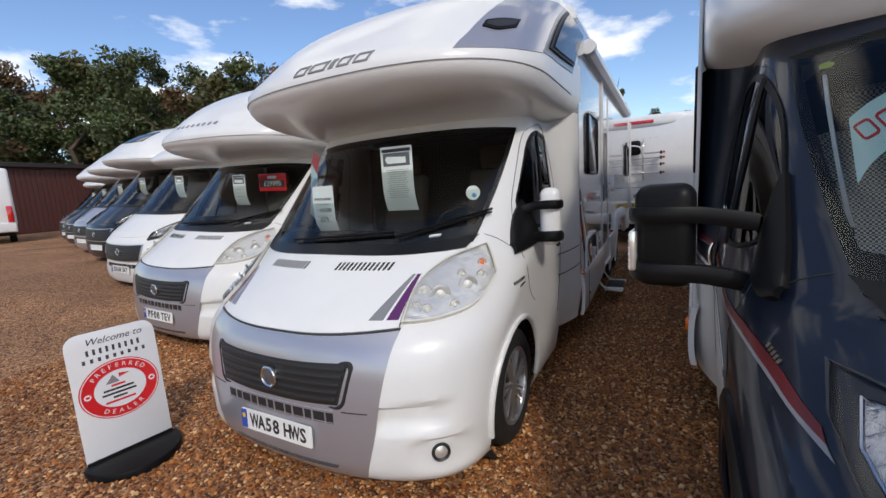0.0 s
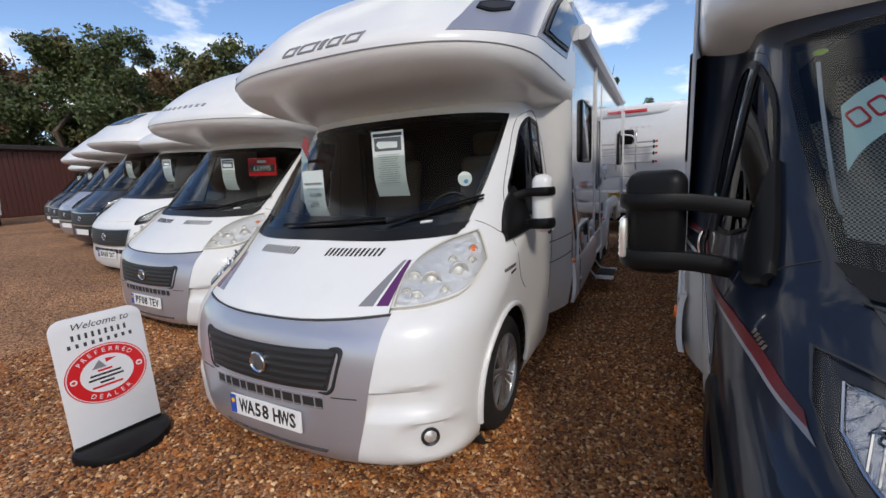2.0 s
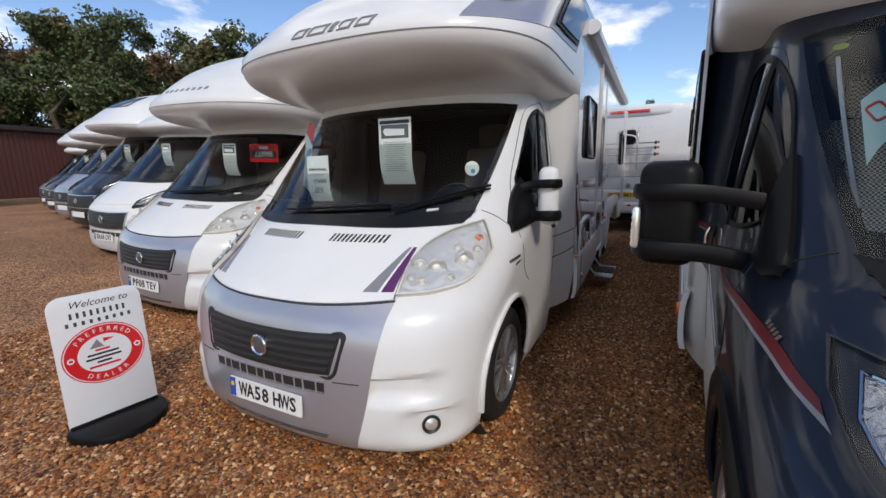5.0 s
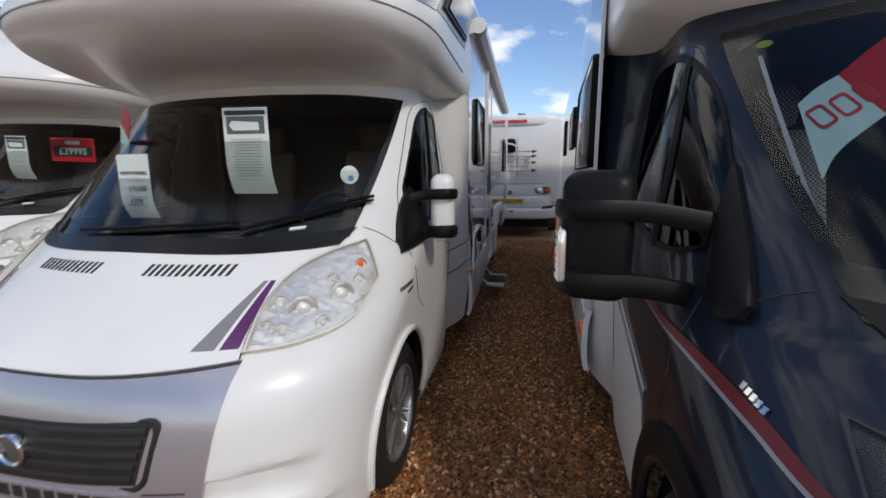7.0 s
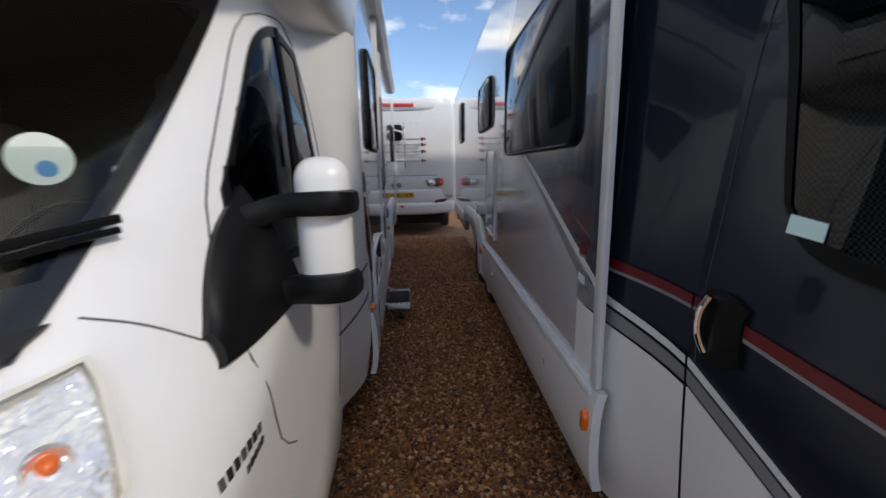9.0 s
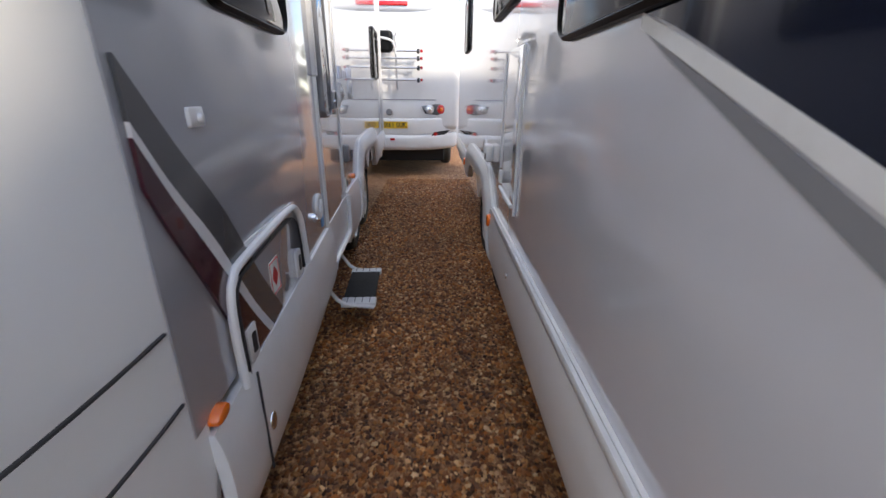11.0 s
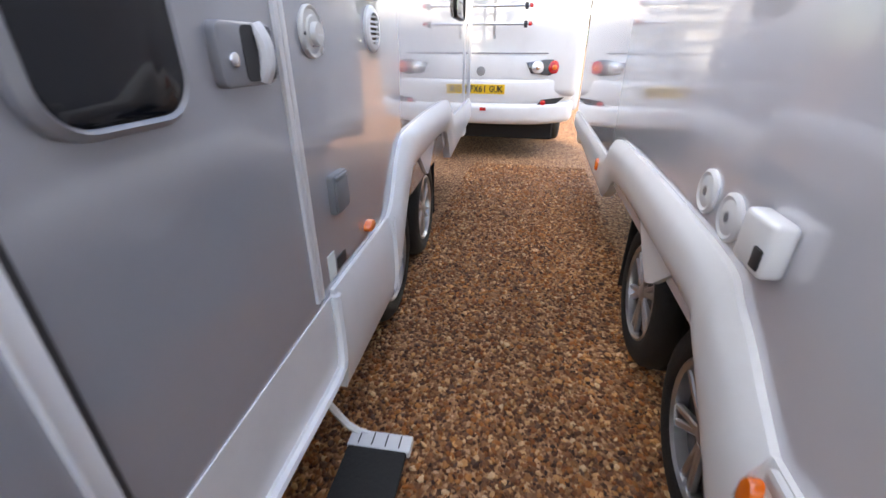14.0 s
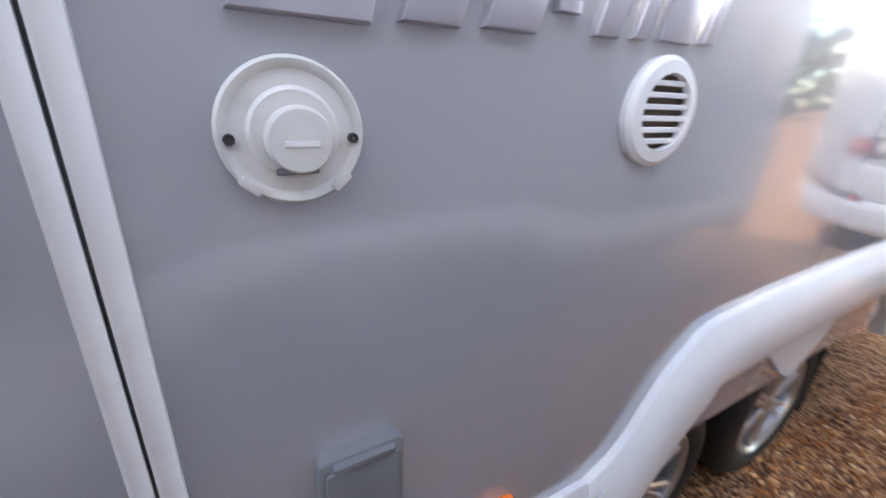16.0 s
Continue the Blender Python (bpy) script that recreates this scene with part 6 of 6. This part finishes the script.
for x in (-0.42, 0.10):
    bm = bmesh.new()
    tube(bm, curve_points([(x, 0.0, 2.30), (x, -0.10, 2.22), (x, -0.12, 1.9), (x, -0.12, 1.55), (x, -0.02, 1.46)], 16), 0.016, 8)
    part("upright", bm, ALLOY, rack)
for z, d in ((2.03, 0.15), (1.92, 0.18), (1.78, 0.19), (1.60, 0.17)):
    bm = bmesh.new()
    tube(bm, [(-0.92, -d, z), (0.54, -d, z)], 0.017, 8)
    part("rail", bm, ALLOY, rack)
    for x in (-0.80, 0.46):
        part("wheel_clip", box(x - 0.02, x + 0.02, -d - 0.05, -d + 0.02, z - 0.04, z + 0.03, 0.008, 2), SEALANT, rack)
    part("red_clip", box(0.49, 0.53, -d - 0.035, -d + 0.02, z - 0.022, z + 0.022, 0.008, 2), RED_LENS, rack)
bm = bmesh.new()
tube(bm, curve_points([(-0.30, -0.14, 2.3), (-0.16, -0.22, 2.22), (0.05, -0.22, 2.16), (0.10, -0.16, 1.98)], 14), 0.018, 8)
part("clamp_arm", bm, TRIM, rack)
part("strap_bundle", box(-0.20, 0.06, -0.20, -0.08, 2.0, 2.32, 0.06, 3), BLACK, rack)


def bow(ob):
    """Bends a rear part round the bowed back of the vehicle: the sides lie further in, low mouldings sweep up."""
    if ob.type == "MESH" and ob.name.split(".")[0] not in ("underbody", "wheel", "tyre", "rim", "body"):
        bm = bmesh.new()
        bm.from_mesh(ob.data)
        for k in range(-6, 7):
            bmesh.ops.bisect_plane(bm, geom=bm.verts[:] + bm.edges[:] + bm.faces[:], plane_co=(0.17 * k, 0, 0), plane_no=(1, 0, 0))
        for v in bm.verts:
            k = (v.co.x / 1.12) ** 2
            if v.co.y < 0.25:
                v.co.y += 0.16 * k * k + 0.04 * k
            if v.co.z < 1.0 and ob.name.split(".")[0] in ("rear_bumper", "rear_panel", "crease"):
                v.co.z += 0.05 * k * k
        bm.to_mesh(ob.data)
        bm.free()
    for c in ob.children:
        bow(c)


for c in far.children:
    if not c.name.startswith("wheel"):
        bow(c)


# ---- sign on the gravel ----
sg = thing("pavement_sign", pose(-2.27, 1.765, 0, 0, 0, 85), "white swinging pavement sign with red roundel on a black base", "sign")
bm = prism([(0.245 * math.cos(radians(a)), (0.27 if a > 180 else 0.07) * math.sin(radians(a))) for a in range(0, 360, 8)], lambda p, q, d: Vector((p, q, d)), 0.0, 0.05, 0.018)
part("base", bm, BLACK, sg, "heavy black rubber base")
tilt = Matrix.Translation((0, 0.03, 0.045)) @ Matrix.Rotation(radians(90 - 3), 4, "X")
f = flat(tilt)
SH = 0.03
pts = [(-0.22, 0.0), (0.22, 0.0)] + [(0.22 - 0.07 + 0.07 * math.cos(radians(a)), 0.66 + SH + 0.07 * math.sin(radians(a))) for a in range(0, 91, 15)] + \
      [(-0.22 + 0.07 + 0.07 * math.cos(radians(a)), 0.66 + SH + 0.07 * math.sin(radians(a))) for a in range(90, 181, 15)]
bd = part("board", prism(pts, f, -0.006, 0.006, 0.002), SIGN_WHITE, sg, "white printed board with rounded top corners")
part("foot_strip", prism(rrect(0, 0.004, 0.44, 0.02, 0.006, 3), f, 0.006, 0.02, 0.004), BLACK, bd)
part("roundel_edge", prism(ellipse(0, 0.36 + SH, 0.200, 0.178, 48), f, 0.006, 0.0068), SIGN_RED, bd)
part("roundel_white_ring", prism(ellipse(0, 0.36 + SH, 0.194, 0.172, 48), f, 0.0068, 0.0074), SIGN_WHITE, bd)
part("roundel_red", prism(ellipse(0, 0.36 + SH, 0.189, 0.167, 48), f, 0.0074, 0.008), SIGN_RED, bd)
part("roundel_centre", prism(ellipse(0, 0.36 + SH, 0.130, 0.112, 48), f, 0.008, 0.0088), SIGN_WHITE, bd)
text("words", "Welcome to", 0.055, tilt @ Matrix.Translation((0.01, 0.672 + SH, 0.0066)), INK, bd, 0.0004, shear=0.35)
for y, w, h in ((0.612, 0.28, 0.034), (0.563, 0.33, 0.024)):
    n = 9
    for k in range(n):
        part("name_bar", prism(rrect(-w / 2 + w * (k + 0.5) / n, y + SH, w / n * 0.40, h, 0.002, 2), f, 0.006, 0.007), DARK_GREY, bd)
for word, top in (("PREFERRED", True), ("DEALER", False)):
    n = len(word)
    for k, ch in enumerate(word):
        span = 100 if top else 66
        a = radians(90 + span / 2 - span * k / (n - 1)) if top else radians(270 - span / 2 + span * k / (n - 1))
        px, py = 0.160 * math.cos(a), 0.36 + SH + 0.140 * math.sin(a)
        rot = math.degrees(a) - 90 if top else math.degrees(a) - 270
        text("letter", ch, 0.037, tilt @ Matrix.Translation((px, py, 0.0088)) @ Matrix.Rotation(radians(rot * 0.9), 4, "Z"), SIGN_WHITE, bd, 0.0004)
for k, (w, m_) in enumerate(((0.07, SIGN_RED), (0.15, INK), (0.17, INK), (0.07, INK), (0.15, SIGN_RED))):
    part("printed_bar", prism(rrect(-0.01, 0.385 + SH - 0.024 * k, w, 0.012, 0.002, 2), f, 0.0088, 0.0096), m_, bd)
part("tent_shape", prism([(-0.07, 0.40 + SH), (-0.03, 0.45 + SH), (0.0, 0.40 + SH)], f, 0.0088, 0.0094), MID_GREY, bd)
part("flag_shape", prism([(0.0, 0.45 + SH), (0.055, 0.44 + SH), (0.0, 0.425 + SH)], f, 0.0088, 0.0096), SIGN_RED, bd)
for sx in (-1, 1):
    part("round_mark", prism(ellipse(sx * 0.160, 0.36 + SH, 0.017, 0.017, 20), f, 0.008, 0.0088), SIGN_WHITE, bd)
    part("mark_print", prism(ellipse(sx * 0.160, 0.36 + SH, 0.010, 0.008, 14), f, 0.0088, 0.0094), SIGN_RED, bd)


# ---- shed and the vehicle parked beside it ----
CLAD = mat("red_brown_cladding", (0.085, 0.022, 0.016), 0.55, var=0.2, scale=4, dirt=(0.05, 0.04, 0.035), dirt_amount=0.5)
DARKCLAD = mat("black_cladding", (0.028, 0.022, 0.020), 0.6, var=0.2, scale=4)
shed = thing("shed", pose(-33.9, 7.6, 0.42, 0, 0, 12), "long single-storey shed with dark red ribbed cladding and flat roof", "shed")
part("wall", box(-14.0, 1.0, 0.3, 5, 0, 3.9, 0.02, 1), DARKCLAD, shed)
for k in range(60):
    part("cladding_board", box(-13.98 + 0.25 * k, -13.76 + 0.25 * k, 0.255, 0.305, 0.05, 3.8, 0.012, 1), CLAD, shed)
for k in range(18):
    part("cladding_board", box(0.995, 1.045, 0.34 + 0.25 * k, 0.56 + 0.25 * k, 0.05, 3.8, 0.012, 1), CLAD, shed)
part("roof", box(-14.3, 1.4, -0.2, 5.3, 3.88, 4.15, 0.03, 1), DARKCLAD, shed)
part("doorway", box(-4.6, -1.6, 0.20, 0.26, 0.05, 2.9, 0.01, 1), UNDER, shed)
part("notice", box(-3.4, -2.6, 0.15, 0.25, 2.0, 2.6, 0.01, 1), PAPER, shed)
lm = thing("motorhome", pose(-23.0, 5.1, 0.42, 0, 0, 78), "white motorhome parked by the shed, seen from behind", "motorhome")
part("body", box(-1.15, 1.15, 0, 5.5, 0.7, 3.0, 0.12, 4), WHITE, lm)
part("bumper", box(-1.12, 1.12, -0.1, 0.3, 0.45, 0.85, 0.06, 3), WHITE_PANEL, lm)
part("underbody", box(-0.9, 0.9, 0.3, 5.0, 0.3, 0.7, 0.02, 1), UNDER, lm)
for s in (-1, 1):
    wheel(lm, s * 1.06, 1.5, s, n=16)
    part("tail_lamp", box(s * 0.98 - 0.09, s * 0.98 + 0.09, -0.13, -0.05, 0.85, 1.5, 0.03, 2), RED_LENS, lm)


# ---- trees ----
BARK = mat("bark", (0.10, 0.075, 0.055), 0.9, var=0.3, scale=6, bump=0.6, bump_scale=20)
BIRCH = mat("birch_bark", (0.45, 0.43, 0.40), 0.8, var=0.3, scale=3)


def leaf_mat(name, c):
    m = mat(name, c, 0.55, var=0.35, scale=0.7, random_island=0.35)
    return m


LEAVES = [leaf_mat("leaves_dark_green", (0.070, 0.096, 0.032)), leaf_mat("leaves_olive", (0.120, 0.116, 0.044)), leaf_mat("leaves_rust", (0.15, 0.098, 0.048)), leaf_mat("leaves_green", (0.090, 0.114, 0.040))]


def tree(x, y, h, spread, seed, leaves, bark=BARK, n_limbs=16, clumps=145, per=118, leaf=0.135, low=0.18):
    rng = np.random.default_rng(seed)
    t = thing("tree", pose(x, y, 0), "broadleaved tree with an uneven autumn-tinged crown", "tree", "trees behind the yard")
    bm = bmesh.new()

    def limb(p0, p1, r0, r1, n=5):
        pts = [Vector(p0).lerp(Vector(p1), i / n) + Vector(rng.normal(0, 0.05 * (Vector(p1) - Vector(p0)).length, 3)) * (0 < i < n) for i in range(n + 1)]
        rings = []
        for i, p in enumerate(pts):
            r = r0 + (r1 - r0) * i / n
            rings.append([bm.verts.new(p + Vector((r * math.cos(a), r * math.sin(a), 0))) for a in np.linspace(0, 2 * math.pi, 6, endpoint=False)])
        for a, b in zip(rings, rings[1:]):
            for k in range(6):
                bm.faces.new((a[k], a[(k + 1) % 6], b[(k + 1) % 6], b[k]))
        return pts
    limb((0, 0, 0), (rng.normal(0, 0.3), rng.normal(0, 0.3), h * 0.92), 0.02 * h, 0.02, 8)
    tips = []
    for k in range(n_limbs):
        z = h * (low + (0.85 - low) * (k / n_limbs))
        a = k * 2.4 + rng.random()
        l = spread * (0.55 + 0.6 * rng.random()) * (1.05 - 0.75 * abs(k / n_limbs - 0.35))
        e = (l * math.cos(a), l * math.sin(a), z + l * (0.25 + 0.4 * rng.random()))
        tips += limb((0, 0, z), e, 0.007 * h, 0.01, 5)[2:]
    part("trunk", bm, bark, t)
    tips = np.array([tuple(p) for p in tips])
    cen = tips[rng.integers(0, len(tips), clumps)] + rng.normal(0, 0.10 * spread, (clumps, 3))
    rad = spread * (0.13 + 0.15 * rng.random(clumps))
    d = rng.normal(size=(clumps, per, 3))
    d /= np.linalg.norm(d, axis=2, keepdims=True)
    pos = (cen[:, None] + d * (rad[:, None, None] * rng.random((clumps, per, 1)) ** 0.5) * np.array([1, 1, 0.75])).reshape(-1, 3)
    m_ = len(pos)
    a1 = rng.normal(size=(m_, 3))
    a1 /= np.linalg.norm(a1, axis=1, keepdims=True)
    a2 = np.cross(a1, rng.normal(size=(m_, 3)))
    a2 /= np.linalg.norm(a2, axis=1, keepdims=True)
    s = leaf * (0.5 + rng.random((m_, 1)))
    v = np.stack([pos - a1 * s, pos - a2 * s * 0.55, pos + a1 * s, pos + a2 * s * 0.55], 1).reshape(-1, 3)
    me = bpy.data.meshes.new("crown")
    me.from_pydata(v.tolist(), [], np.arange(m_ * 4).reshape(-1, 4).tolist())
    me.materials.append(leaves)
    ob = new("crown", me)
    ob.parent = t
    return t


k = 0
for i in range(17):
    tt = i / 16
    x, y = -46 + 36 * tt, 8 + 30 * tt
    for row in range(2):
        rng = np.random.default_rng(100 + i * 3 + row)
        tree(x - 4 * row + rng.normal(0, 0.8), y + 3.5 * row + rng.normal(0, 0.8), (9.5 + 4.0 * rng.random() + row * 1.2) * (1.12 if i < 6 else 0.98), 3.0 + rng.random(), 11 + i * 2 + row,
             LEAVES[int(rng.integers(0, 4))], BIRCH if i == 4 and row == 0 else BARK, low=0.03)
for i in range(9):
    rng = np.random.default_rng(300 + i)
    tree(-14 + 4.6 * i, 66 + rng.normal(0, 3), 9.0 + 2.5 * rng.random(), 3.2, 80 + i, LEAVES[int(rng.integers(0, 4))], low=0.05)
tree(-6.3, 50, 13.2, 1.0, 200, LEAVES[0], n_limbs=26, clumps=80, low=0.05)


# ---- loose gravel stones near the walk ----
def gravel():
    rng = np.random.default_rng(5)
    phi = (1 + 5 ** 0.5) / 2
    ico = np.array([(-1, phi, 0), (1, phi, 0), (-1, -phi, 0), (1, -phi, 0), (0, -1, phi), (0, 1, phi), (0, -1, -phi), (0, 1, -phi), (phi, 0, -1), (phi, 0, 1), (-phi, 0, -1), (-phi, 0, 1)]) / math.sqrt(1 + phi * phi)
    fc = np.array([(0, 11, 5), (0, 5, 1), (0, 1, 7), (0, 7, 10), (0, 10, 11), (1, 5, 9), (5, 11, 4), (11, 10, 2), (10, 7, 6), (7, 1, 8), (3, 9, 4), (3, 4, 2), (3, 2, 6), (3, 6, 8), (3, 8, 9), (4, 9, 5), (2, 4, 11), (6, 2, 10), (8, 6, 7), (9, 8, 1)])
    areas = [(-0.5, 0.9, 2.6, 7.0, 3000), (-0.5, 0.9, 7.0, 10.9, 1700), (-2.2, 1.3, 1.1, 2.6, 2500), (-4.6, -2.2, 0.9, 3.4, 1500)]
    P = []
    for x0, x1, y0, y1, dens in areas:
        n = int((x1 - x0) * (y1 - y0) * dens)
        P.append(np.c_[rng.uniform(x0, x1, n), rng.uniform(y0, y1, n)])
    P = np.vstack(P)
    n = len(P)
    size = 0.0062 + 0.0085 * rng.random((n, 1, 1)) ** 1.6
    stretch = np.stack([0.8 + 0.7 * rng.random(n), 0.8 + 0.4 * rng.random(n), 0.5 + 0.35 * rng.random(n)], 1)[:, None, :]
    v = ico[None] * (1 + rng.normal(0, 0.12, (n, 12, 1))) * size * stretch
    a = rng.random(n) * 2 * math.pi
    c, s = np.cos(a)[:, None], np.sin(a)[:, None]
    tl = rng.normal(0, 0.3, (n, 1))
    x, y, z = v[..., 0] * c - v[..., 1] * s, v[..., 0] * s + v[..., 1] * c, v[..., 2]
    z = z + tl * x
    v = np.stack([x + P[:, :1], y + P[:, 1:], z + 0.004 + np.vectorize(lift)(P[:, :1])], 2).reshape(-1, 3)
    f = (fc[None] + 12 * np.arange(n)[:, None, None]).reshape(-1, 3)
    me = bpy.data.meshes.new("gravel_stones")
    me.vertices.add(len(v))
    me.vertices.foreach_set("co", v.ravel())
    me.loops.add(f.size)
    me.loops.foreach_set("vertex_index", f.ravel())
    me.polygons.add(len(f))
    me.polygons.foreach_set("loop_start", np.arange(len(f)) * 3)
    me.polygons.foreach_set("use_smooth", np.zeros(len(f), bool))
    me.update(calc_edges=True)
    me.validate()
    me.materials.append(STONE)
    tagged(new("gravel_stones", me), "loose brown and tan flint gravel stones", "gravel", kind="stuff")


gravel()
